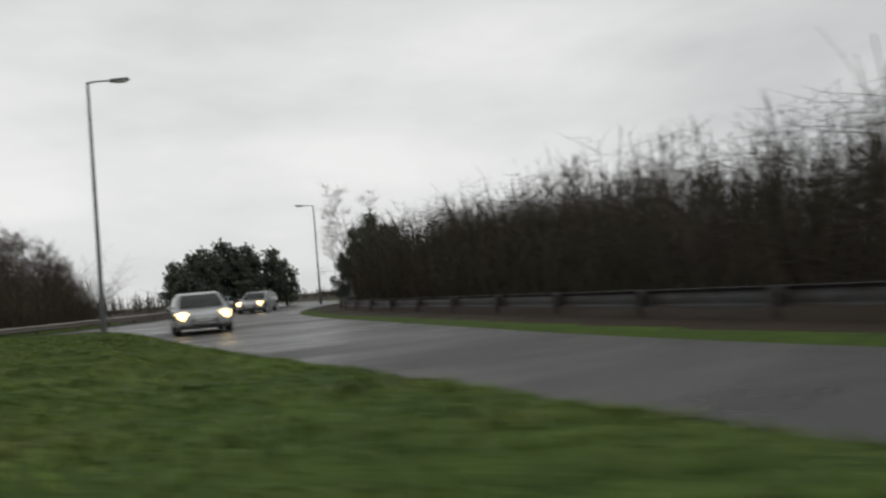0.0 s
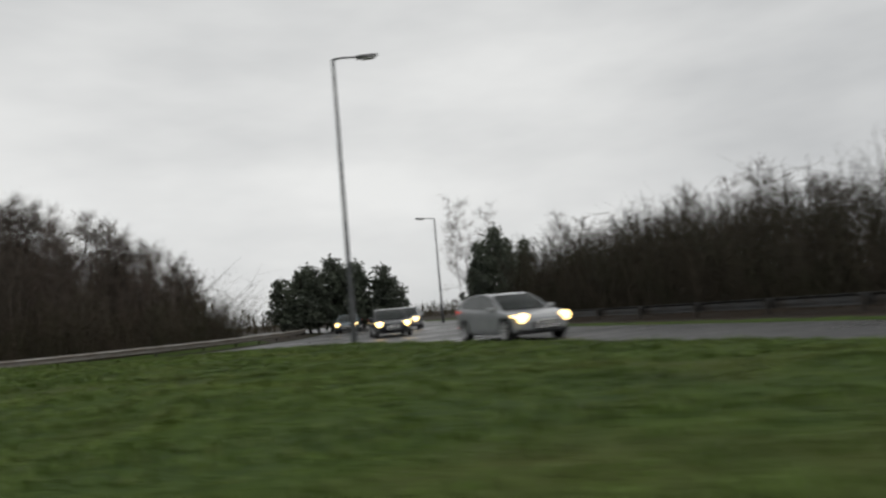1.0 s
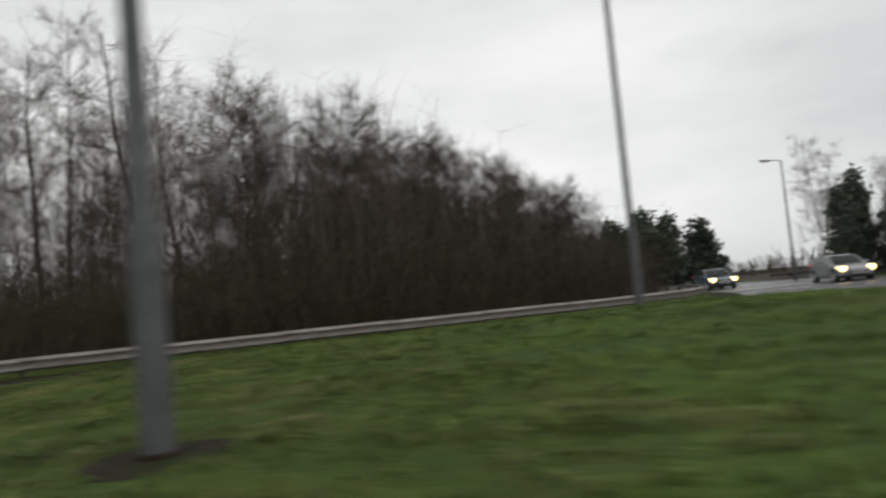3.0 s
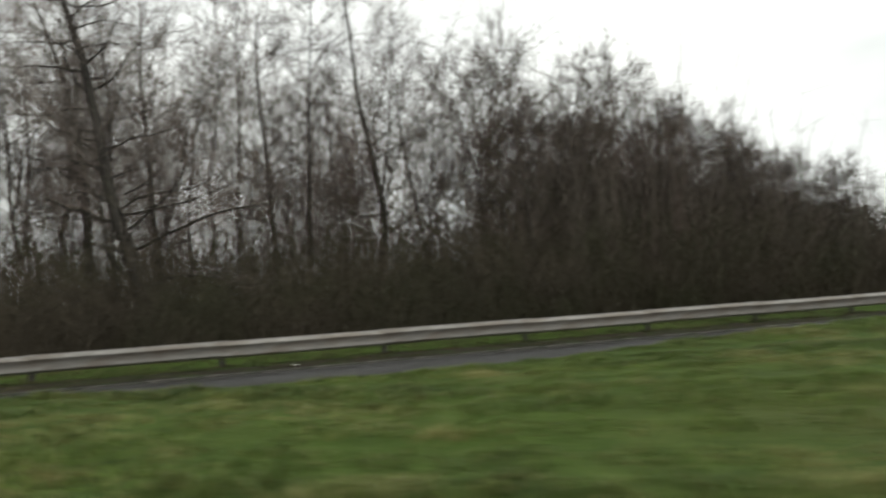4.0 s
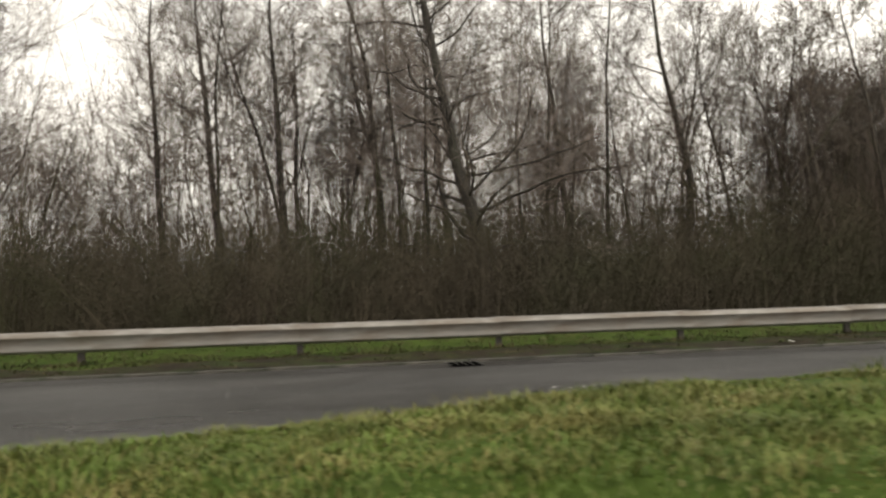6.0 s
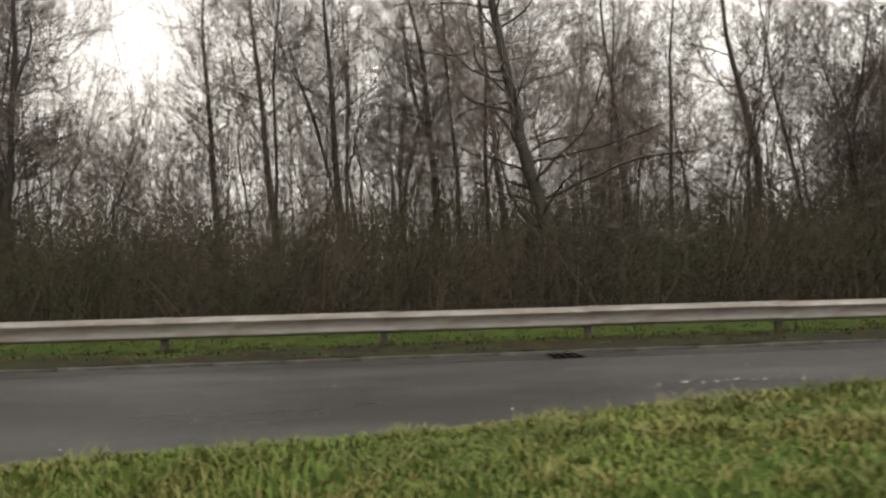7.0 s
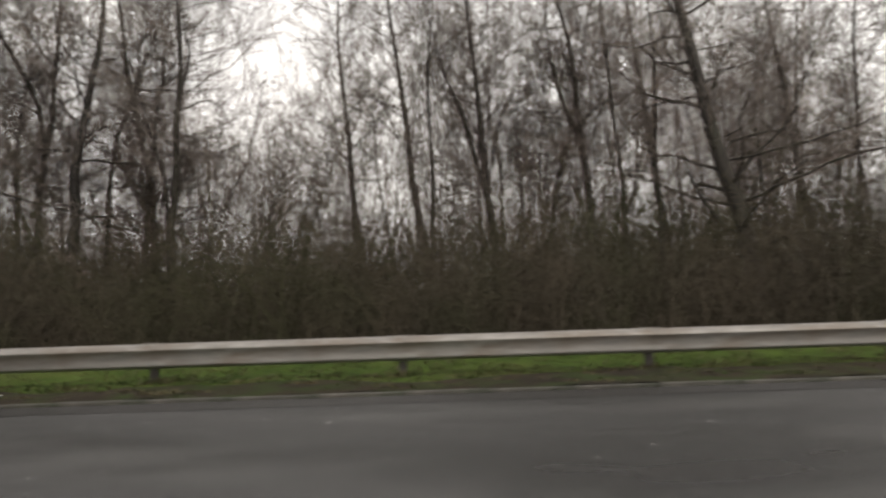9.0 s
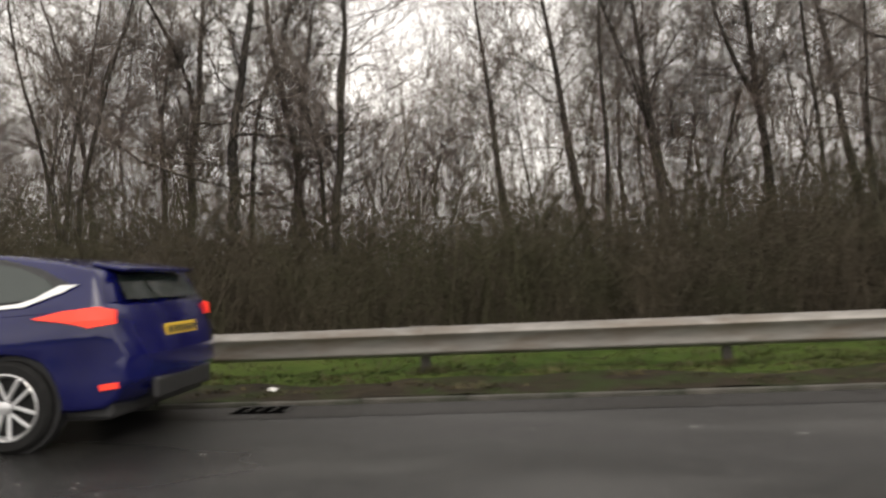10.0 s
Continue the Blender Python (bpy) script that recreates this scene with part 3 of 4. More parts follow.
# trees that stand out along the front of the wood: kind, x, y, size, turn, tilt
for row in [(6, 11.2, 7.2, 1.0, 0, 0.0), (7, 3.8, 14.0, 1.0, 0, -2.0), (7, 5.9, 13.2, 0.98, 0, 1.0), (8, 8.8, 14.4, 1.0, 0, 0.0), (7, 11.6, 13.8, 0.95, 0, 1.0),
            (7, 15.7, 12.6, 0.9, 0, 2.0), (1, 16.5, 12.0, 1.02, 20, -1.0), (10, 18.6, 10.7, 1.0, 100, 0.0), (2, 13.6, 10.6, 1.1, 0, 2.0), (0, 21.0, 11.0, 1.0, 120, 1.0),
            (11, -2.9, 9.8, 0.9, 0, -1.0), (10, -6.2, 10.1, 1.0, 30, 0.0), (11, -8.0, 10.6, 1.0, 150, -3.0), (3, -9.2, 9.6, 1.05, 0, -2.0), (0, -10.4, 10.0, 1.0, 60, 0.0),
            (10, -4.6, 13.0, 0.95, 200, 1.0), (0, -11.8, 12.5, 1.05, 200, 1.0), (1, -14.0, 10.5, 1.0, 90, 0.0), (7, 1.5, 16.0, 0.95, 0, -1.0),
            (9, -3.9, 11.2, 0.78, 0, 0.0), (9, -5.0, 12.6, 1.0, 80, 0.0), (9, -6.6, 14.0, 1.1, 160, 0.0), (9, -9.0, 13.2, 1.12, 220, 0.0), (9, -12.0, 14.0, 1.15, 300, 0.0), (9, 14.2, 9.4, 0.55, 30, 0.0), (9, 17.4, 9.6, 0.6, 130, 0.0)]:
    plant(*row)


TOP_LINE = [(-60, 13.0), (20, 12.6), (22, 10.4), (25, 11.9), (28.5, 11.3), (32, 10.3), (36, 9.2), (39, 8.4), (41.5, 7.2), (43, 5.8), (44.5, 4.0)]


def top_line(x, y):
    """How tall the wood grows: a dip, a rounded crest, and a fall towards its end, lower at the front there."""
    front = 1 - np.clip((x - 29) / 6, 0, 1) * (0.28 - 0.34 * np.clip((y - 8) / 8, 0, 1))
    return front * np.interp(x, [p[0] for p in TOP_LINE], [p[1] for p in TOP_LINE])


def off_road(x, y):
    return -signed(np.asarray(x, float), np.asarray(y, float), TARMAC)


def in_gap(x, y, wide):
    """The low gap in the wood that lets the sky in."""
    return np.abs(x + 1.95 + 0.21 * (y - 13)) < wide


r = np.random.default_rng(31)
count = 0
while count < 66:
    x, y = r.uniform(-24, 24), 10.5 + 18 * r.random()
    if off_road([x], [y])[0] < 5.5 or in_gap(x, y, 2.5):
        continue
    kind = int(r.choice(5, p=[0.12, 0.14, 0.36, 0.1, 0.28]))
    plant(kind, x, y, r.uniform(0.85, 1.1), r.uniform(0, 360), r.uniform(-5, 3))
    count += 1
# low young trees that fill the gap
for k in range(15):
    y = 9.0 + 1.1 * k
    plant(5, -1.95 - 0.21 * (y - 13) + r.uniform(-2.0, 2.0), y, r.uniform(0.8, 1.04), r.uniform(0, 360), r.uniform(-4, 4))
# a close-grown end of the wood
count = 0
while count < 66:
    x, y = r.uniform(22.5, 45), r.uniform(6.5, 20)
    if off_road([x], [y])[0] < 5.5 or x > 39.3 + 0.5 * (y - 8) or r.random() > (x - 21.5) / 7:
        continue
    plant(9, x, y, r.uniform(0.86, 1.0) * top_line(x + 0.8, y) / 10.9, r.uniform(0, 360), r.uniform(-3, 3))
    count += 1


def brush(name, count, bounds, lo, hi, high, label, twigs=5, thick=0.012, power=1.6, keep=None, material=None, lean=0.26, low=0.0, spray=(0.7, 0.7, 0.42)):
    """Scatters a thicket over the strip between lo and hi metres from the tarmac."""
    x0, x1, y0, y1 = bounds
    x, y = r.uniform(x0, x1, count * 4), r.uniform(y0, y1, count * 4)
    off = off_road(x, y)
    ok = (off > lo) & (off < hi) & (r.random(len(x)) < (1 - np.clip((off - lo) / (hi - lo), 0, 1)) ** power + 0.12)
    if keep is not None:
        ok &= keep(x, y)
    x, y = x[ok][:count], y[ok][:count]
    z = ground_height(x, y)[0]
    return thicket(name, x, y, z, high(x, y, len(x)), r, label, twigs, thick, material, lean, low, spray)


def uneven(x):
    return 1 + 0.25 * np.clip((1 - x) / 4, 0, 1) + 0.42 * np.clip((x - 9.5) / 4, 0, 1) + 0.3 * np.sin(0.8 * x) * np.sin(0.5 * x + 2) + 0.16 * np.sin(2.3 * x) * np.sin(1.1 * x + 1)


brush("undergrowth", 9000, (-24, 45, 2, 24), 3.6, 16, lambda x, y, n: r.uniform(0.9, 2.3, n) * np.where(r.random(n) < 0.08, 1.6, 1.0) * uneven(x),
      "dense dark brown leafless undergrowth behind the barrier", 13, 0.0085, 1.6, None, None, 0.38)
brush("undergrowth", 7000, (-30, 44, 7, 26), 8, 26, lambda x, y, n: r.uniform(1.5, 3.1, n) * np.where(r.random(n) < 0.1, 1.5, 1.0) * uneven(x + 3),
      "dark tangled thicket under the trees", 13, 0.010, 0.7, lambda x, y: x < 40 + 0.5 * (y - 8), None, 0.34)
brush("saplings", 700, (-26, 24, 9, 28), 10, 28, lambda x, y, n: np.where(in_gap(x, y, 2.1), 0.75, 1.0) * r.uniform(3.0, 8.0, n), "crowd of thin bare saplings inside the wood", 34, 0.0055, 0.6,
      None, M_TWIG, 0.17, 0.15, (0.65, 0.65, 0.35))

# the depth of the wood: fine crowns one behind another, greyed by the haze in their twig colour
brush("wood_depth", 700, (-40, 26, 16, 40), 16, 40, lambda x, y, n: r.uniform(9.5, 15.5, n) * np.where(in_gap(x, y, 1.8), 0.66, 1.0), "hazy grey depth of bare crowns behind the front trees", 100, 0.0046, 0.25,
      lambda x, y: x < 20 + 0.5 * (y - 12), M_TWIG, 0.13, 0.2, (0.62, 0.62, 0.34))
brush("wood_depth", 900, (-55, 30, 24, 52), 24, 54, lambda x, y, n: r.uniform(2.6, 6.4, n), "dim grey mass of thin trees deep in the wood", 34, 0.016, 0.1,
      lambda x, y: x < 20 + 0.5 * (y - 12), M_TWIG, 0.2, 0.1)
brush("saplings", 2000, (21, 45, 5, 22), 5.5, 20, lambda x, y, n: r.uniform(0.35, 0.84, n) * top_line(x + 0.5, y), "close dark mass of thin bare trees at the wood's end", 16, 0.0085, 0.7,
      lambda x, y: (x < 40.2 + 0.5 * (y - 8)) & (r.random(len(x)) < np.clip((x - 20.5) / 9, 0, 1) * (1 - 0.45 * np.clip((x - 33) / 4, 0, 1))), M_CROWN, 0.10, 0.1, (0.5, 0.5, 0.4))

# the dark wood east of the road
count = 0
while count < 56:
    s = r.random()
    x, y = 53 + 30 * s + r.uniform(0, 22), -52 + 72 * s + r.normal(0, 6)
    if off_road([x], [y])[0] < (4.5 if y > -18 else 13) or y > 14 + 0.6 * (x - 66) or y > 26:
        continue
    tall = 0.8 - 0.3 * min(1, max(0, (0 - y) / 25))
    plant(int(r.choice([9, 9, 9, 0, 1, 3, 4])), x, y, r.uniform(0.8, 1.1) * tall, r.uniform(0, 360), r.uniform(-3, 3))
    count += 1
brush("undergrowth_east", 5200, (50, 84, -62, 22), 3.4, 20, lambda x, y, n: r.uniform(0.4, 1.0, n) * (3.2 + 2.2 * np.clip((y + 30) / 25, 0, 1) + 0.12 * np.clip(off_road(x, y) - 5, 0, 14)), "dark leafless thicket behind the far barrier", 8, 0.018, 0.8,
      lambda x, y: y < 12 + 0.7 * (x - 66))


brush("saplings_east", 2600, (54, 88, -58, 20), 8, 24, lambda x, y, n: r.uniform(3.4, 6.4, n) * (1 - 0.15 * np.clip((-10 - y) / 30, 0, 1)), "hazy mass of thin bare trees in the far wood", 14, 0.013, 0.5,
      lambda x, y: y < 12 + 0.7 * (x - 66), None, 0.11)


def evergreen(seed, high, wide):
    """A dark broad-topped evergreen: trunk, limbs, and a crown of many small needle tufts with gaps."""
    q = np.random.default_rng(seed)
    wood, v, f = Strands(), [], []
    trunk = limb((0, 0, -0.3), (0, 0, 1), high * 0.95, 8, 0.04, 0.05, q)
    wood.tube(trunk, 0.17 * (1 - 0.85 * np.linspace(0, 1, 9)), 7)
    for k in range(34):
        s = 0.1 + 0.88 * (k + q.random()) / 34
        p, _ = at(trunk, s)
        a = q.random() * 2 * math.pi
        reach = wide * (1 - 0.75 * s ** 2.2) * q.uniform(0.6, 1.05)
        br = limb(p, (math.cos(a), math.sin(a), q.uniform(0.05, 0.5)), reach, 5, 0.12, 0.03, q)
        wood.tube(br, 0.03 * np.linspace(1, 0.3, 6), 4)
        for _ in range(int(46 * reach / wide) + 8):
            c, _ = at(br, q.uniform(0.2, 1.0))
            c = c + q.normal(0, 0.26, 3)
            for _ in range(4):
                d = unit(q.normal(0, 1, 3)) * q.uniform(0.16, 0.3)
                e = unit(np.cross(d, q.normal(0, 1, 3))) * 0.085
                n = len(v)
                v += [c - e, c + e, c + d + 0.3 * e, c + d - 0.5 * e]
                f.append((n, n + 1, n + 2, n + 3))
    me = bpy.data.meshes.new("crown")
    me.from_pydata([tuple(p) for p in v], [], f)
    me.materials.append(M_NEEDLE)
    return wood.mesh("trunk", M_BARK), me


ever = thing_of("evergreen_tree", evergreen(41, 6.6, 2.6), ("trunk", "crown"), "dark round-topped evergreen beside the far road", "tree", "far evergreens")
spots = [(54.6, 27.0, 0.92), (57.0, 26.0, 1.08), (53.2, 28.5, 0.8), (59.6, 25.4, 1.0), (61.8, 24.6, 0.92), (56.0, 29.0, 1.0), (58.4, 28.0, 1.02), (63.0, 25.0, 0.74), (60.8, 27.4, 0.9), (55.6, 25.6, 0.8)]
for k, (x, y, s) in enumerate(spots):
    m = pose(x, y, floor_at(x, y), 0, 0, 77 * k)
    ob = ever if k == 0 else copy_thing(ever, m)
    ob.matrix_basis = m @ Matrix.Scale(s, 4)
for x, y, s in [(64.2, 13.4, 0.62), (66.4, 15.2, 0.95), (68.2, 15.0, 1.12), (70.5, 17.0, 1.0), (66.2, 11.0, 0.8), (69.0, 12.0, 0.9)]:
    m = pose(x, y, floor_at(x, y), 0, 0, 40 * x)
    copy_thing(ever, m).matrix_basis = m @ Matrix.Diagonal((s * 0.75, s * 0.75, s * 1.1, 1))

for x, y, s in [(64.9, 15.2, 0.8), (66.6, 17.4, 0.95), (68.8, 18.8, 0.9)]:
    plant(2, x, y, s, 50 * x, 0)

# far woods that close the distance
n = 4000
a, d = np.radians(r.uniform(-60, 100, n)), r.uniform(92, 150, n)
thicket("far_woods", 30 + d * np.sin(a), -20 + d * np.cos(a), np.full(n, 0.2), r.uniform(1.5, 3.0, n) * (1 + 0.35 * np.sin(9 * a) + 0.2 * np.sin(23 * a)), r, "far dark line of bare woodland and hedge", 5, 0.06)


# ---- street lamps ----
def street_lamp(x, y, turn, high=10.4, label="tall grey steel street lamp with a flat lantern"):
    base = new("street_lamp")
    tagged(base, label, "street lamp", group="lamps on the verge")
    part("pole", lathe([(0.118, -0.3), (0.118, 1.55), (0.112, 1.62), (0.085, 1.72), (0.08, 3.0), (0.052, high - 0.05), (0.05, high)], 20), M_POLE, base, smooth=40)
    part("access_door", box(0.12, 0.012, 0.5, pose(0, -0.116, 0.75), 0.004), M_POLE, base, "flush steel door near the foot")
    part("base_collar", lathe([(0.15, -0.05), (0.145, 0.02), (0.122, 0.035)], 20), M_SOIL, base, "mud-caked collar at the foot", smooth=30)
    arm = Strands()
    arm.tube([(0, 0, high - 0.12), (0.05, 0, high - 0.02), (0.3, 0, high + 0.03), (0.9, 0, high + 0.05)], [0.045, 0.04, 0.035, 0.03], 10)
    ob = new("bracket_arm", arm.mesh("bracket_arm", M_POLE))
    ob.parent = base
    bm = box(0.78, 0.3, 0.13, pose(0, 0, 0), 0.05)
    for v in bm.verts:
        if v.co.x > 0.1:
            v.co.y *= 0.8
            v.co.z = v.co.z * 0.75 + 0.01
    bm.transform(pose(1.25, 0, high + 0.07, 0, -5))
    lantern = part("lantern", bm, M_LANTERN, base, smooth=40)
    bm = box(0.46, 0.22, 0.07, pose(1.3, 0, high + 0.0, 0, -5), 0.03)
    part("bowl", bm, M_LENS, lantern, "pale lamp bowl, unlit", smooth=40)
    base.matrix_basis = pose(x, y, floor_at(x, y), 0, 0, turn)
    return base


street_lamp(42.76, -12.12, -20)
street_lamp(30.16, -6.0, 20, 13.2)
street_lamp(18.46, -15.02, 215, 13.2)
street_lamp(63.6, 17.4, 160, 9.0)

bm = bmesh.new()
bmesh.ops.create_circle(bm, cap_ends=True, segments=28, radius=0.55)
for v in bm.verts:
    v.co.x *= 1 + 0.15 * math.sin(5 * math.atan2(v.co.y, v.co.x))
    v.co.y *= 1 + 0.12 * math.cos(3 * math.atan2(v.co.y, v.co.x))
bmesh.ops.poke(bm, faces=bm.faces[:])
bmesh.ops.subdivide_edges(bm, edges=bm.edges[:], cuts=3, use_grid_fill=True)
patch = part("soil_patch", bm, M_SOIL, None, smooth=60)
for v in patch.data.vertices:
    v.co.z = floor_at(v.co.x + 18.46, v.co.y - 15.02) + 0.006
patch.location = (18.46, -15.02, 0)
tagged(patch, "dark bare muddy soil round the lamp's foot", "soil", kind="structure")


# near-black colour that stands for the shade inside the gullies
M_PIT = mat("pit_shade_black", (0.001, 0.001, 0.001), (0.002, 0.002, 0.002), 9.0, (0.9, 1.0), 0, spec=0.0)


# ---- grass: blades on the island and the verge ----
def blades(name, x, y, high, r, label, width=0.008, droop=0.85, material=None):
    z, isl, off = ground_height(x, y)
    n = len(x)
    a = r.random(n) * 2 * math.pi
    side = np.stack([np.cos(a), np.sin(a), np.zeros(n)], 1)
    lean = np.stack([-np.sin(a), np.cos(a), np.zeros(n)], 1) * (high * droop * r.uniform(0.2, 1.3, n))[:, None]
    up = np.stack([np.zeros(n), np.zeros(n), high], 1)
    foot = np.stack([x, y, z - 0.01], 1)
    w = (width * r.uniform(0.7, 1.4, n))[:, None]
    mid = foot + up * 0.6 + lean * 0.35
    tip = foot + up * r.uniform(0.75, 1.0, n)[:, None] + lean
    v = np.stack([foot - side * w, foot + side * w, mid - side * w * 0.8, mid + side * w * 0.8, tip], 1).reshape(-1, 3)
    base = (np.arange(n) * 5)[:, None]
    quads = base + np.array([[0, 1, 3, 2]])
    tris = base + np.array([[2, 3, 4]])
    me = bpy.data.meshes.new(name)
    me.from_pydata(v.tolist(), [], quads.tolist() + tris.tolist())
    me.materials.append(material or M_GRASS)
    return tagged(new(name, me), label, "grass", kind="stuff")


def scatter(count, bounds, inside, r, clump=0.0):
    x0, x1, y0, y1 = bounds
    x, y = r.uniform(x0, x1, count), r.uniform(y0, y1, count)
    ok = inside(x, y)
    return x[ok], y[ok]


g = np.random.default_rng(51)


def tufted(x, y):
    """Uneven growth: taller tussocks and shorter worn patches."""
    return np.clip(0.62 + 0.42 * ripple(1.9 * x, 1.9 * y) + 0.3 * np.sin(7 * x + 3 * y) * np.sin(6 * y - 2 * x), 0.28, 1.5)


x, y = scatter(520000, (3.4, 22, -18, -5.5), lambda x, y: (signed(x, y, ISLAND) > 0.02) & (np.hypot(x - 18.46, y + 15.02) > 0.5), g)
x, y = x[:150000], y[:150000]
blades("grass", x, y, 0.070 * tufted(x, y) * g.uniform(0.5, 1.3, len(x)), g, "wet long green grass with straw-coloured tufts on the island", 0.007)
x, y = scatter(330000, (3.2, 14.0, -14, -6.4), lambda x, y: (signed(x, y, ISLAND) > 0.0), g)
x, y = x[:110000], y[:110000]
keep = ripple(2.6 * x + 2, 3.4 * y) + 0.35 * g.normal(0, 1, len(x)) > -0.45 + 1.3 * np.clip((x - 6.5) / 5, 0, 1)
x, y = x[keep], y[keep]
blades("grass", x, y, 0.078 * tufted(x + 0.4, y) * g.uniform(0.5, 1.6, len(x)), g, "fine yellowing grass in wet tussocks at the island's end", 0.0045, 1.2, M_PALEGRASS)
x, y = scatter(420000, (20, 44, -49, -4), lambda x, y: (signed(x, y, ISLAND) > 0.02), g)
x, y = x[:90000], y[:90000]
blades("grass", x, y, 0.10 * tufted(x, y) * g.uniform(0.6, 1.3, len(x)), g, "wet green grass on the wide part of the island", 0.017, 0.85, M_LUSH)
x, y = scatter(260000, (-14, 30, -1.4, 3.4), lambda x, y: (y + 1.3 > (0.85 + 0.5 * np.clip((x - 4) / 3, 0, 1) + 0.35 * np.sin(2.1 * x) * np.sin(0.7 * x + 1)) * g.random(len(x)) ** 0.3), g)
x, y = x[:60000], y[:60000]
worn = np.clip((y + 1.0) / 1.3, 0.3, 1)
blades("grass", x, y, 0.085 * worn * tufted(x, y) * g.uniform(0.6, 1.3, len(x)), g, "short green grass under the barrier, thin towards the kerb", 0.007, 0.85, M_VERGE)

x, y = scatter(52000, (-14, 32, -1.47, 0.3), lambda x, y: 0.5 + 0.5 * np.sin(2.7 * x + 1.9 * np.sin(3.1 * y)) * np.sin(1.1 * x - 5.3 * y) > g.random(len(x)) * 0.9, g)
blades("dead_grass", x, y, (0.035 + 0.05 * np.clip(ripple(3.1 * x, 4.7 * y), 0, 1)) * g.uniform(0.5, 1.3, len(x)), g, "trampled brown grass and dead leaves in the mud", 0.009, 1.2, M_STRAW)

# clumps round the feet of the posts
px = np.repeat(-48.0 + 3.2 * np.arange(10, 26), 70)
x, y = px + g.normal(0.03, 0.11, len(px)), 0.06 + g.normal(-0.05, 0.09, len(px))
blades("dead_grass", x, y, 0.11 * g.uniform(0.4, 1.2, len(x)), g, "dark withered tufts round the barrier's posts", 0.008, 0.9, M_STRAW)

# mud band between kerb and grass
v, f = [], []
for i in range(221):
    xx = -14 + 0.22 * i
    ww = 0.8 + 0.4 * min(1, max(0, (xx - 4) / 3)) + 0.2 * math.sin(1.3 * xx) + 0.14 * math.sin(3.1 * xx + 1)
    for q in (-1.5, -1.3, -1.3 + ww * 0.5, -1.3 + ww):
        v.append((xx, q, max(floor_at(xx, q), 0.02) + 0.02 + 0.014 * math.sin(5.3 * xx + 9 * q) * math.sin(2.9 * xx - 4 * q)))
    if i:
        for k in range(3):
            f.append((4 * i - 4 + k, 4 * i + k, 4 * i + k + 1, 4 * i - 3 + k))
mud = mesh_ob("mud_strip", v, f, M_SOIL, smooth=True)
tagged(mud, "dark wet mud and dead leaves behind the kerb", "mud", kind="structure")

# kerb of low concrete blocks, and gully grates set in the gutter
bm = box(0.913, 0.06, 0.16, Matrix(), 0.012)
KERB = bar("kerb_block", bm, M_KERB)
kerb = new("kerb")
tagged(kerb, "low worn concrete kerb along the road edge", "kerb", kind="structure")
for k in range(58):
    ob = new("kerb_block", KERB)
    ob.parent = kerb
    ob.matrix_basis = pose(-15.5 + 0.915 * k, -1.56 + 0.006 * math.sin(3 * k), -0.038 + 0.003 * math.sin(1.9 * k), 0.8 * math.sin(2.3 * k), 0, 0.15 * math.sin(k))


def gully(x, y, cells, length, deep):
    """A gully: an iron rim round a black slab that paints the pit's shade, with bars across it."""
    base = new("drain_grate")
    tagged(base, "black cast-iron gully grate in the wet gutter", "drain", group="gully grates")
    bm = box(length + 0.06, 0.03, 0.012, pose(0, deep / 2 + 0.015, 0.012), 0.003)
    box(0.03, deep, 0.012, pose(-length / 2 - 0.015, 0, 0.012), 0.003, bm)
    box(0.03, deep, 0.012, pose(length / 2 + 0.015, 0, 0.012), 0.003, bm)
    part("frame", bm, M_IRON, base)
    part("pit", box(length, deep, 0.010, pose(0, 0, 0.010)), M_PIT, base, "black slab painted as the shaded opening")
    for k in range(1, cells):
        part("bar", box(0.016, deep, 0.008, pose(-length / 2 + length * k / cells, 0, 0.017), 0.003), M_CHANNEL, base)
    base.matrix_basis = pose(x, y, 0.0)


gully(8.62, -1.88, 4, 0.40, 0.46)
gully(-1.20, -1.80, 4, 0.44, 0.28)

# pale scraps on the road and in the verge
for k, (x, y, s) in enumerate([(9.05, -4.4, 0.05), (9.2, -4.47, 0.03), (9.35, -4.45, 0.035), (9.48, -4.4, 0.025), (9.6, -4.36, 0.04), (9.72, -4.44, 0.02), (9.85, -4.42, 0.03), (8.75, -4.5, 0.026), (8.6, -4.62, 0.02), (10.2, -4.5, 0.024)]):
    bm = bmesh.new()
    bmesh.ops.create_icosphere(bm, subdivisions=1, radius=0.5 * s)
    for q in bm.verts:
        q.co *= 1 + 0.3 * noise.noise(q.co * 20 + Vector((k, 0, 0)))
        q.co.z *= 0.16
        q.co.x *= 1.7
    ob = part("road_debris", bm, M_LITTERWHITE, None, smooth=60)
    ob.matrix_basis = pose(x, y, 0.008, 0, 0, 37 * k)
    tagged(ob, "pale broken scrap on the wet asphalt", "debris", group="scraps on the road")
for k, (x, y) in enumerate([(-1.35, -1.05), (14.0, -1.2)]):
    bm = bmesh.new()
    bmesh.ops.create_grid(bm, x_segments=4, y_segments=4, size=0.04)
    for q in bm.verts:
        q.co.z = 0.03 * noise.noise(q.co * 25 + Vector((k, 3, 0)))
    bmesh.ops.solidify(bm, geom=bm.faces[:], thickness=0.004)
    ob = part("litter_scrap", bm, M_LITTERWHITE, None, smooth=60)
    ob.matrix_basis = pose(x, y, floor_at(x, y) + 0.045, 12, 8, 50 * k)
    tagged(ob, "crumpled white litter in the verge grass", "litter", group="litter")

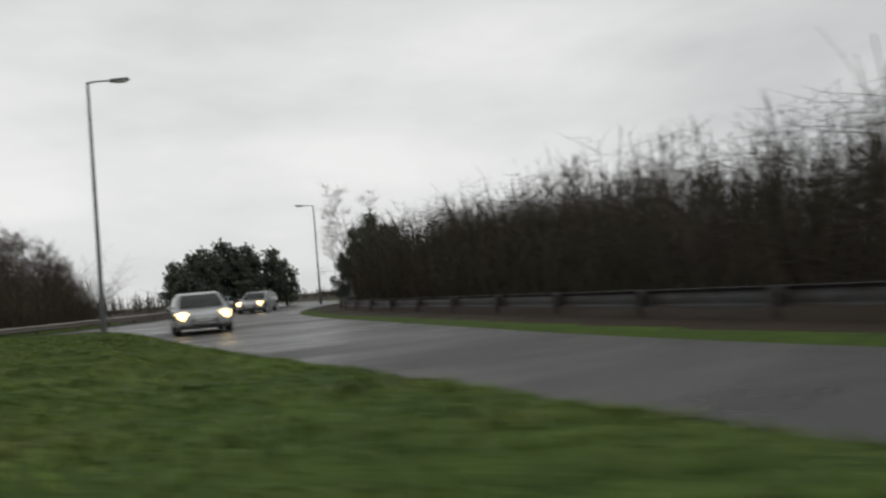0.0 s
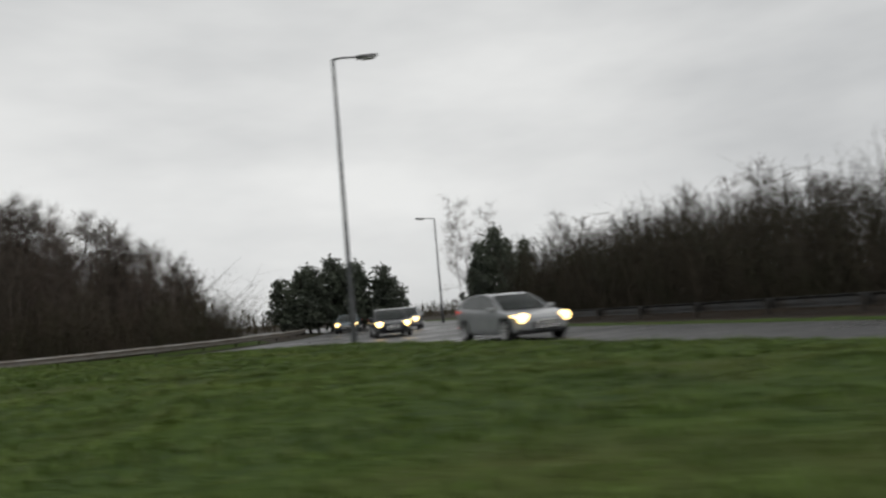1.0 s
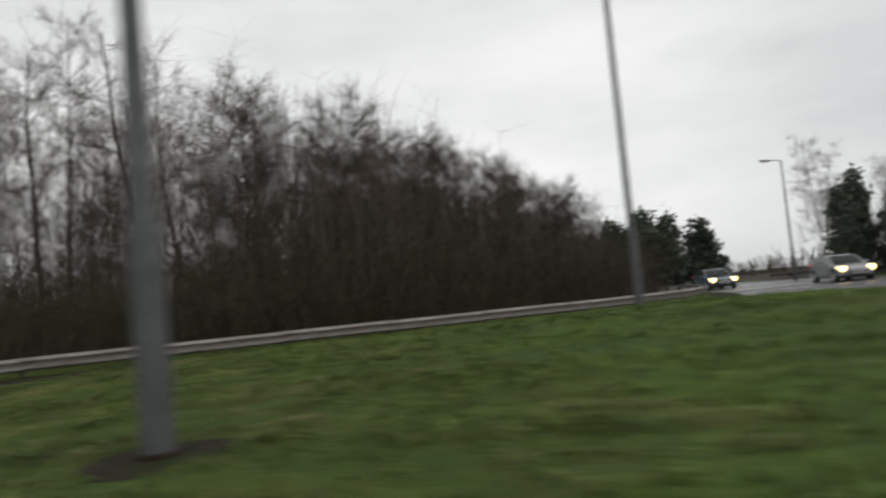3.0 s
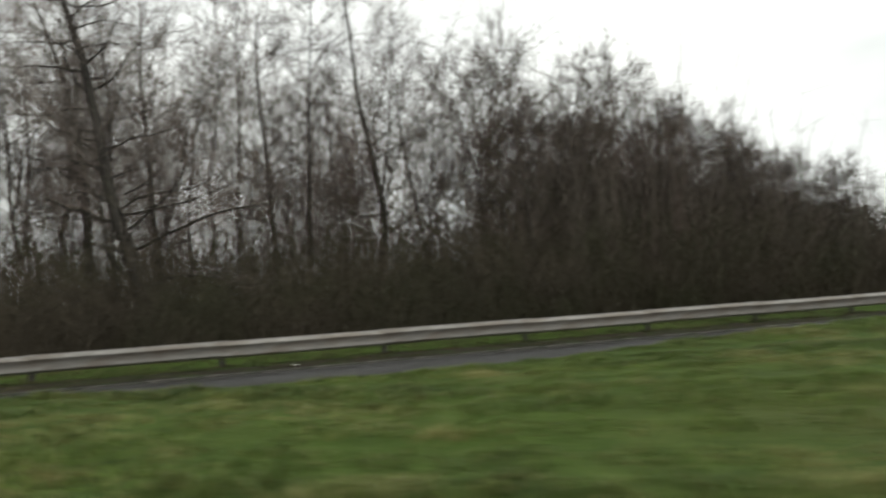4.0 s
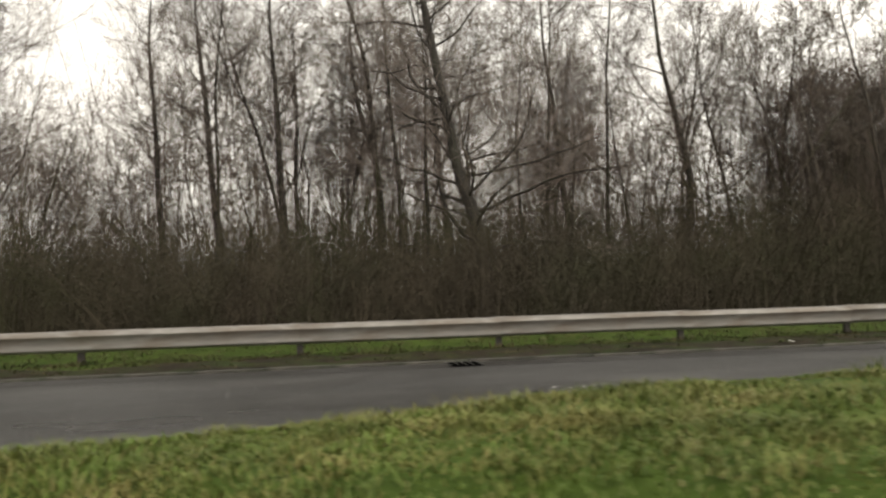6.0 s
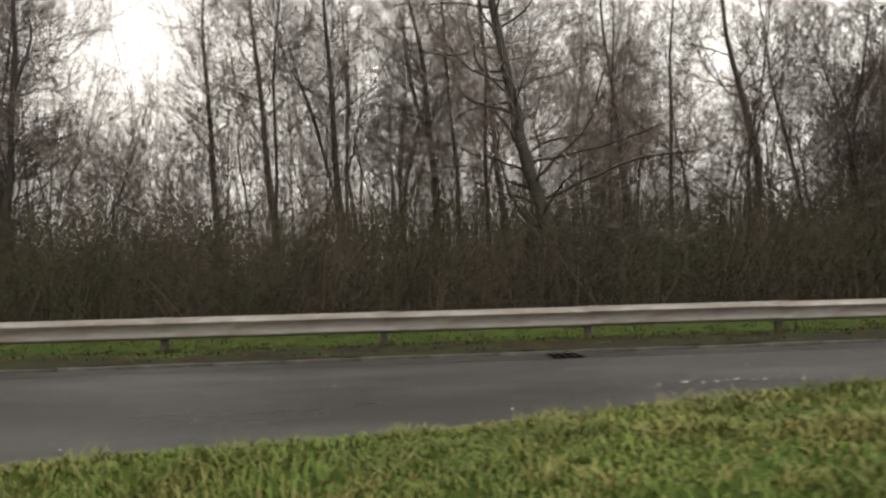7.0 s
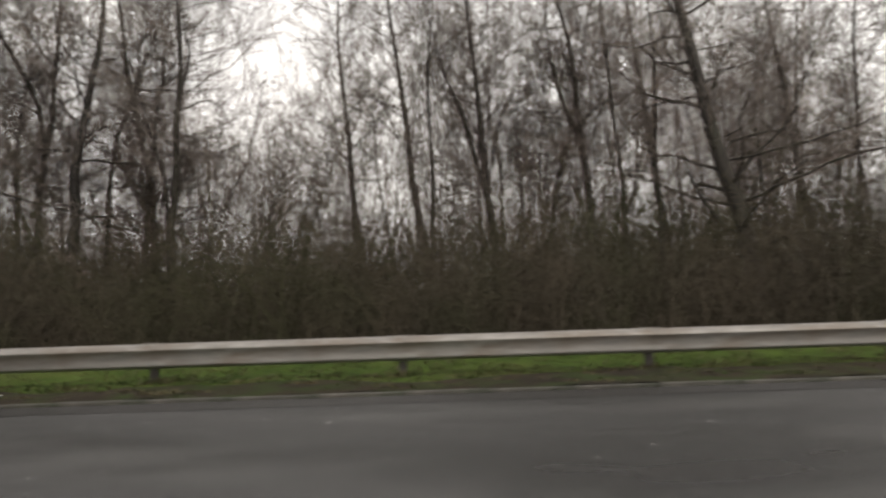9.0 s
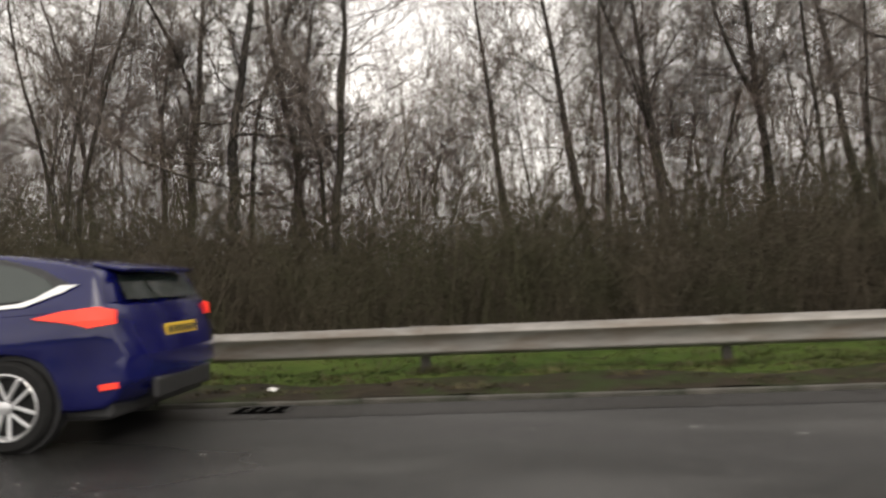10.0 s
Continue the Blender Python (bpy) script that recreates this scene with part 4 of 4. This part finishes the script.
grit = np.random.default_rng(77)
for k in range(10):
    bm = bmesh.new()
    bmesh.ops.create_icosphere(bm, subdivisions=1, radius=grit.uniform(0.006, 0.013))
    for q in bm.verts:
        q.co.x *= 1.6
        q.co.z *= 0.3
    ob = part("road_debris", bm, M_LITTERWHITE, None, smooth=60)
    ob.matrix_basis = pose(grit.uniform(0.0, 13.0), grit.uniform(-6.3, -2.4), 0.004, 0, 0, grit.uniform(0, 180))
    tagged(ob, "small pale chip of grit on the wet asphalt", "debris", group="scraps on the road")

# fine pale grit washed over the asphalt
n = 520
x, y = grit.uniform(-8, 22, n), grit.uniform(-6.6, -1.9, n)
ok = (signed(x, y, ISLAND) < -0.1) & (grit.random(n) < 0.35 + 0.65 * (np.abs(y + 4.4) < 0.5))
v, f = [], []
for px, py in zip(x[ok], y[ok]):
    q, a, k = grit.uniform(0.002, 0.007), grit.uniform(0, 3.1), len(v)
    c, s = math.cos(a) * q, math.sin(a) * q
    v += [(px + 1.5 * c, py + 1.5 * s, 0.002), (px - s, py + c, 0.002), (px - 1.5 * c, py - 1.5 * s, 0.002), (px + s, py - c, 0.002), (px, py, 0.002 + 0.7 * q)]
    f += [(k, k + 1, k + 4), (k + 1, k + 2, k + 4), (k + 2, k + 3, k + 4), (k + 3, k, k + 4)]
tagged(mesh_ob("grit", v, f, M_LITTERWHITE), "fine pale grit strewn over the wet asphalt", "grit", kind="stuff")


# ---- cars ----
def outline_prism(outline, half, rim):
    """A side outline drawn across the width, its rim rounded and its faces cut into a fine grid."""
    bm = bmesh.new()
    vs = [bm.verts.new((x, -half, z)) for x, z in outline]
    face = bm.faces.new(vs)
    geo = bmesh.ops.extrude_face_region(bm, geom=[face])
    bmesh.ops.translate(bm, vec=(0, 2 * half, 0), verts=[e for e in geo["geom"] if isinstance(e, bmesh.types.BMVert)])
    bmesh.ops.recalc_face_normals(bm, faces=bm.faces)
    edges = [e for e in bm.edges if abs(e.verts[0].co.y - e.verts[1].co.y) < 1e-6]
    bmesh.ops.bevel(bm, geom=edges, offset=rim, segments=3, affect="EDGES", profile=0.5)
    for k in range(-12, 13):
        bmesh.ops.bisect_plane(bm, geom=bm.verts[:] + bm.edges[:] + bm.faces[:], plane_co=(0.18 * k, 0, 0), plane_no=(1, 0, 0))
    for k in range(1, 10):
        bmesh.ops.bisect_plane(bm, geom=bm.verts[:] + bm.edges[:] + bm.faces[:], plane_co=(0, 0, 0.155 * k), plane_no=(0, 0, 1))
    for k in range(-2, 3):
        bmesh.ops.bisect_plane(bm, geom=bm.verts[:] + bm.edges[:] + bm.faces[:], plane_co=(0, 0.3 * k, 0), plane_no=(0, 1, 0))
    return bm


def arc(cx, cz, rad, a0, a1, n=10):
    return [(cx + rad * math.cos(radians(a0 + (a1 - a0) * k / n)), cz + rad * math.sin(radians(a0 + (a1 - a0) * k / n))) for k in range(n + 1)]


FRONT, REAR, RAD = -1.33, 1.32, 0.315


def hull(x, z, half=0.91):
    """Half width of the car at a place along it and a height: rounded ends, sides that tuck in at the sill and lean in above the waist."""
    w = half
    if x < -1.35:
        w -= 0.30 * ((-1.35 - x) / 0.85) ** 2
    if x > 1.5:
        w -= 0.16 * ((x - 1.5) / 0.7) ** 2
    waist = 0.80 + 0.05 * x
    if z > waist:
        w -= 0.05 * (z - waist) + 0.42 * max(0.0, z - waist - 0.10)
    if z < 0.45:
        w -= 0.10 * ((0.45 - z) / 0.3) ** 2
    w -= 0.012 * math.exp(-((z - 0.62) / 0.05) ** 2)
    return w


def shape(bm, half):
    """Draws a straight-sided block in to the hull's widths; the nose and tail bow in plan."""
    for v in bm.verts:
        k = v.co.y / half
        w = hull(v.co.x, v.co.z)
        bow = 0.16 * (abs(k) ** 2.4)
        if v.co.x < -1.7:
            v.co.x += bow * min(1, (-1.7 - v.co.x) / 0.4)
        if v.co.x > 1.8:
            v.co.x -= 0.6 * bow * min(1, (v.co.x - 1.8) / 0.3)
        v.co.y = k * w


def panel(outline, off, thick=0.012, side=-1, grid=0.12):
    """A sheet that lies on the car's side: an outline in the side view, set off from the hull."""
    bm = bmesh.new()
    vs = [bm.verts.new((x, 0, z)) for x, z in outline]
    bm.faces.new(vs)
    xs = [p[0] for p in outline]
    zs = [p[1] for p in outline]
    k = math.ceil(min(xs) / grid)
    while k * grid < max(xs):
        bmesh.ops.bisect_plane(bm, geom=bm.verts[:] + bm.edges[:] + bm.faces[:], plane_co=(k * grid, 0, 0), plane_no=(1, 0, 0))
        k += 1
    k = math.ceil(min(zs) / grid)
    while k * grid < max(zs):
        bmesh.ops.bisect_plane(bm, geom=bm.verts[:] + bm.edges[:] + bm.faces[:], plane_co=(0, 0, k * grid), plane_no=(0, 0, 1))
        k += 1
    geo = bmesh.ops.extrude_face_region(bm, geom=bm.faces[:])
    top = {v for v in geo["geom"] if isinstance(v, bmesh.types.BMVert)}
    for v in bm.verts:
        w = hull(v.co.x, v.co.z)
        kk = 1.0
        bow = 0.16 * kk
        x = v.co.x
        y = w + (off if v in top else off - thick)
        if x < -1.7:
            x += bow * min(1, (-1.7 - x) / 0.4)
        if x > 1.8:
            x -= 0.6 * bow * min(1, (x - 1.8) / 0.3)
        v.co = Vector((x, side * y, v.co.z))
    return bm


def quad_sheet(rows, thick, bulge=0.0):
    """A glazed or painted sheet across the car from rows of (x, half width, z)."""
    bm = bmesh.new()
    grid = []
    for x, w, z in rows:
        grid.append([bm.verts.new((x + bulge * (1 - (k / 4.0) ** 2), w * k / 4.0, z)) for k in range(-4, 5)])
    for a, b in zip(grid, grid[1:]):
        for k in range(8):
            bm.faces.new((a[k], a[k + 1], b[k + 1], b[k]))
    bmesh.ops.solidify(bm, geom=bm.faces[:], thickness=thick)
    return bm


def wheel(car, x, side, turn=0.0):
    y = side * 0.80
    m = pose(x, y, RAD, 90 * -side, 0, 0)
    w = new("wheel")
    w.parent = car
    part("tyre", lathe([(0.20, -0.1), (0.285, -0.1), (0.31, -0.075), (0.315, -0.03), (0.315, 0.03), (0.31, 0.075), (0.285, 0.1), (0.225, 0.1), (0.215, 0.06)], 32, m), M_TYRE, w, smooth=35)
    rim = lathe([(0.10, 0.02), (0.19, 0.03), (0.205, 0.085), (0.222, 0.104), (0.228, 0.1), (0.228, 0.05)], 32, m)
    part("rim", rim, M_ALLOY, w, smooth=30)
    part("brake_disc", lathe([(0.14, 0.032), (0.14, 0.045), (0.02, 0.045)], 24, m), M_POST, w, smooth=30)
    for k in range(5):
        a = turn + 72 * k
        for d in (-9, 9):
            bm = box(0.17, 0.026, 0.02, pose(0.125, 0, 0.088, 0, -6), 0.006)
            bm.transform(m @ pose(0, 0, 0, 0, 0, a) @ pose(0, 0.018 * (1 if d > 0 else -1), 0, 0, 0, d))
            part("spoke", bm, M_ALLOY, w)
    part("hub_cap", lathe([(0.045, 0.06), (0.045, 0.1), (0.03, 0.108)], 16, m), M_ALLOY, w, smooth=30)
    return w


BODY = ([(-2.10, 0.30), (-2.14, 0.36), (-2.16, 0.50), (-2.14, 0.62), (-2.05, 0.70), (-1.86, 0.78), (-1.5, 0.865), (-1.12, 0.925), (-0.85, 0.955), (-0.3, 0.985), (0.4, 1.02), (1.0, 1.06), (1.5, 1.10),
         (1.95, 1.10), (2.05, 1.05), (2.09, 0.95), (2.14, 0.78), (2.17, 0.62), (2.17, 0.45), (2.10, 0.33), (1.98, 0.27)]
        + [(REAR + 0.37, 0.26)] + arc(REAR, 0.33, 0.365, -10, 190, 14) + [(REAR - 0.37, 0.215), (0.2, 0.20), (FRONT + 0.37, 0.20)]
        + arc(FRONT, 0.33, 0.365, -10, 190, 14) + [(FRONT - 0.38, 0.24), (-1.9, 0.24)])
CABIN = [(-1.05, 0.90), (-0.92, 0.955), (-0.55, 1.19), (-0.2, 1.36), (0.05, 1.425), (0.4, 1.46), (0.8, 1.462), (1.2, 1.43), (1.6, 1.365), (1.86, 1.30), (1.90, 1.26), (1.98, 1.12), (2.03, 1.02), (1.5, 1.0), (0.5, 0.95)]


def make_car(name, colour, label, lights, tail=M_TAIL, extra=True, group=""):
    """A five-door hatchback, nose towards -x, standing on z = 0."""
    car = new(name)
    tagged(car, label, "car", group=group)
    bm = outline_prism(BODY, 0.91, 0.028)
    shape(bm, 0.91)
    part("body", bm, colour, car, smooth=38)
    bm = outline_prism(CABIN, 0.91, 0.028)
    shape(bm, 0.91)
    part("cabin", bm, colour, car, smooth=38)
    part("underbody", box(3.9, 1.5, 0.16, pose(0.02, 0, 0.27), 0.03), M_BLACK, car)
    for side in (-1, 1):
        front = [(-0.86, 0.985), (-0.6, 1.14), (-0.3, 1.285), (0.0, 1.375), (0.22, 1.405), (0.26, 1.04), (-0.3, 1.01)]
        rear = [(0.31, 1.045), (0.27, 1.41), (0.6, 1.425), (0.95, 1.405), (1.08, 1.385), (1.12, 1.085), (0.7, 1.06)]
        quarter = [(1.16, 1.09), (1.12, 1.38), (1.36, 1.33), (1.55, 1.25), (1.62, 1.19), (1.5, 1.115)]
        frame = [(-0.93, 0.972), (-0.62, 1.165), (-0.3, 1.315), (0.02, 1.405), (0.4, 1.44), (0.85, 1.437), (1.2, 1.40), (1.5, 1.32), (1.74, 1.2), (1.5, 1.09), (0.8, 1.05), (0.0, 1.01)]
        part("window_surround", panel(frame, 0.006, 0.012, side), M_BLACK, car)
        part("side_window", panel(front, 0.012, 0.01, side), M_GLASS, car)
        part("side_window", panel(rear, 0.012, 0.01, side), M_GLASS, car)
        part("side_window", panel(quarter, 0.012, 0.01, side), M_GLASS, car)
        if extra:
            trim = [(-1.25, 0.918), (-0.9, 0.955), (-0.3, 0.99), (0.3, 1.025), (0.9, 1.052), (1.4, 1.09), (1.66, 1.17), (1.70, 1.16), (1.45, 1.068), (0.9, 1.030), (0.3, 1.003), (-0.3, 0.968), (-0.9, 0.933)]
            part("chrome_strip", panel(trim, 0.016, 0.012, side), M_CHROME, car, "bright chrome strip along the waistline")
            part("quarter_trim", panel([(1.47, 1.10), (1.66, 1.205), (1.78, 1.205), (1.68, 1.155)], 0.017, 0.012, side), M_CHROME, car)
            for a in (-0.62, 0.30, 1.12):
                top = 0.94 + 0.055 * (a + 0.6)
                bow = [(a, 0.30), (a - 0.02, 0.6), (a, top), (a + 0.012, top), (a - 0.008, 0.6), (a + 0.012, 0.30)]
                if a > 1:
                    bow = [(a - 0.22, 0.62), (a - 0.06, 0.8), (a, top), (a + 0.012, top), (a - 0.048, 0.8), (a - 0.208, 0.62)]
                part("door_seam", panel(bow, 0.002, 0.006, side), M_BLACK, car)
            for a, zz in ((0.12, 0.865), (1.0, 0.915)):
                part("door_handle", box(0.2, 0.035, 0.032, pose(a, side * (hull(a, zz) + 0.015), zz, 0, -3), 0.01), colour, car)
            part("sill_strip", panel([(-0.9, 0.225), (-0.9, 0.26), (0.9, 0.275), (0.9, 0.235)], 0.012, 0.02, side), M_BLACK, car)
        part("wheel_arch", lathe([(0.30, -0.05), (0.352, -0.05), (0.352, 0.06), (0.30, 0.06)], 28, pose(FRONT, side * 0.78, 0.33, 90)), M_BLACK, car)
        part("wheel_arch", lathe([(0.30, -0.05), (0.352, -0.05), (0.352, 0.06), (0.30, 0.06)], 28, pose(REAR, side * 0.78, 0.33, 90)), M_BLACK, car)
        wheel(car, FRONT, side, 20)
        wheel(car, REAR, side, 48)
        head = part("headlight", panel([(-2.10, 0.63), (-2.04, 0.70), (-1.86, 0.775), (-1.66, 0.79), (-1.72, 0.73), (-1.95, 0.64)], 0.01, 0.03, side), lights, car, "lit slanting headlight")
        # far cars get an oversized glowing disc: the headlight's blurred glare as a shape
        if not extra:
            part("bulb", lathe([(0.17, -0.02), (0.18, 0.0), (0.12, 0.04)], 16, pose(-1.985, side * 0.64, 0.655, 0, -90)), lights, head, "lit headlight disc, enlarged to show its glare")
        part("tail_light", panel([(1.52, 0.985), (1.72, 1.03), (1.98, 1.05), (2.12, 1.02), (2.12, 0.93), (1.92, 0.91), (1.72, 0.955)], 0.014, 0.03, side), tail, car, "lit red tail light")
        part("bumper_light", panel([(2.0, 0.44), (2.13, 0.45), (2.13, 0.41), (2.0, 0.40)], 0.012, 0.02, side), tail, car)
        part("mirror", box(0.15, 0.2, 0.13, pose(-0.72, side * 0.97, 1.0), 0.04), colour if not extra else M_BLACK, car, smooth=40)
        part("fog_lamp", panel([(-2.04, 0.375), (-1.9, 0.39), (-1.86, 0.365), (-2.02, 0.345)], 0.012, 0.02, side), M_CHROME, car)
    part("windscreen", quad_sheet([(-0.965, 0.70, 0.965), (-0.58, 0.66, 1.205), (-0.22, 0.60, 1.385)], 0.01, -0.035), M_GLASS, car)
    part("rear_window", quad_sheet([(2.015, 0.60, 1.09), (1.955, 0.57, 1.19), (1.905, 0.54, 1.275)], 0.012, 0.01), M_GLASS, car)
    part("spoiler", box(0.26, 1.1, 0.035, pose(1.86, 0, 1.325, 0, 12), 0.015), colour, car, smooth=40)
    part("grille", box(0.05, 0.8, 0.2, pose(-2.125, 0, 0.42, 0, 4), 0.02), M_BLACK, car)
    for k in range(4):
        part("grille_bar", box(0.02, 0.7, 0.014, pose(-2.16, 0, 0.35 + 0.05 * k), 0.004), M_CHROME, car)
    part("rear_bumper", box(0.06, 0.95, 0.16, pose(2.13, 0, 0.36), 0.025), M_BLACK, car)
    plate = part("number_plate", box(0.012, 0.52, 0.11, pose(2.125, 0, 0.84, 0, -8), 0.003), M_PLATE_Y, car, "yellow rear plate")
    for k in range(7):
        part("plate_mark", box(0.006, 0.045, 0.07, pose(2.133, -0.21 + 0.07 * k, 0.84, 0, -8)), M_BLACK, plate)
    plate = part("number_plate", box(0.012, 0.52, 0.11, pose(-2.19, 0, 0.50), 0.003), M_PLATE_W, car, "white front plate")
    for k in range(7):
        part("plate_mark", box(0.006, 0.045, 0.07, pose(-2.198, -0.21 + 0.07 * k, 0.50)), M_BLACK, plate)
    for ob in car.children_recursive:
        if ob.type == "MESH" and ob.parent.name.split(".")[0] != "wheel":
            for v in ob.data.vertices:
                v.co.z -= 0.085 * min(1.0, max(0.0, (v.co.z - 0.60) / 0.25))
    return car


BLUE = paint("deep_blue_paint", (0.0025, 0.003, 0.045), (0.0045, 0.006, 0.068))
SILVER = paint("silver_paint", (0.25, 0.26, 0.27), (0.33, 0.34, 0.35))
DARK = paint("dark_grey_paint", (0.02, 0.022, 0.025), (0.035, 0.038, 0.042))
TEAL = paint("blue_grey_paint", (0.06, 0.085, 0.1), (0.09, 0.12, 0.14))

car = make_car("hatchback", BLUE, "wet deep blue hatchback with lit lamps in the lane", M_HEADSOFT)
car.matrix_basis = pose(-3.82, -2.32, 0.0, 0, 0, 0) @ Matrix.Diagonal((1.02, 1, 1, 1))
for colour, label, x, y, a, s in [(SILVER, "silver car with lit headlights on the wet road", 45.3, -18.1, 82, 1.03), (DARK, "dark car with lit headlights coming down the wet road", 48.7, -2.8, 70, 1.0),
                                  (TEAL, "blue-grey car with lit headlights at the far bend", 54.4, 16.0, 62, 1.0), (SILVER, "pale car with lit headlights beyond the bend", 54.8, 7.0, 58, 1.08)]:
    far = make_car("car", colour, label, M_HEAD, extra=False, group="oncoming cars")
    far.matrix_basis = pose(x, y, 0.0, 0, 0, a) @ Matrix.Scale(s, 4)
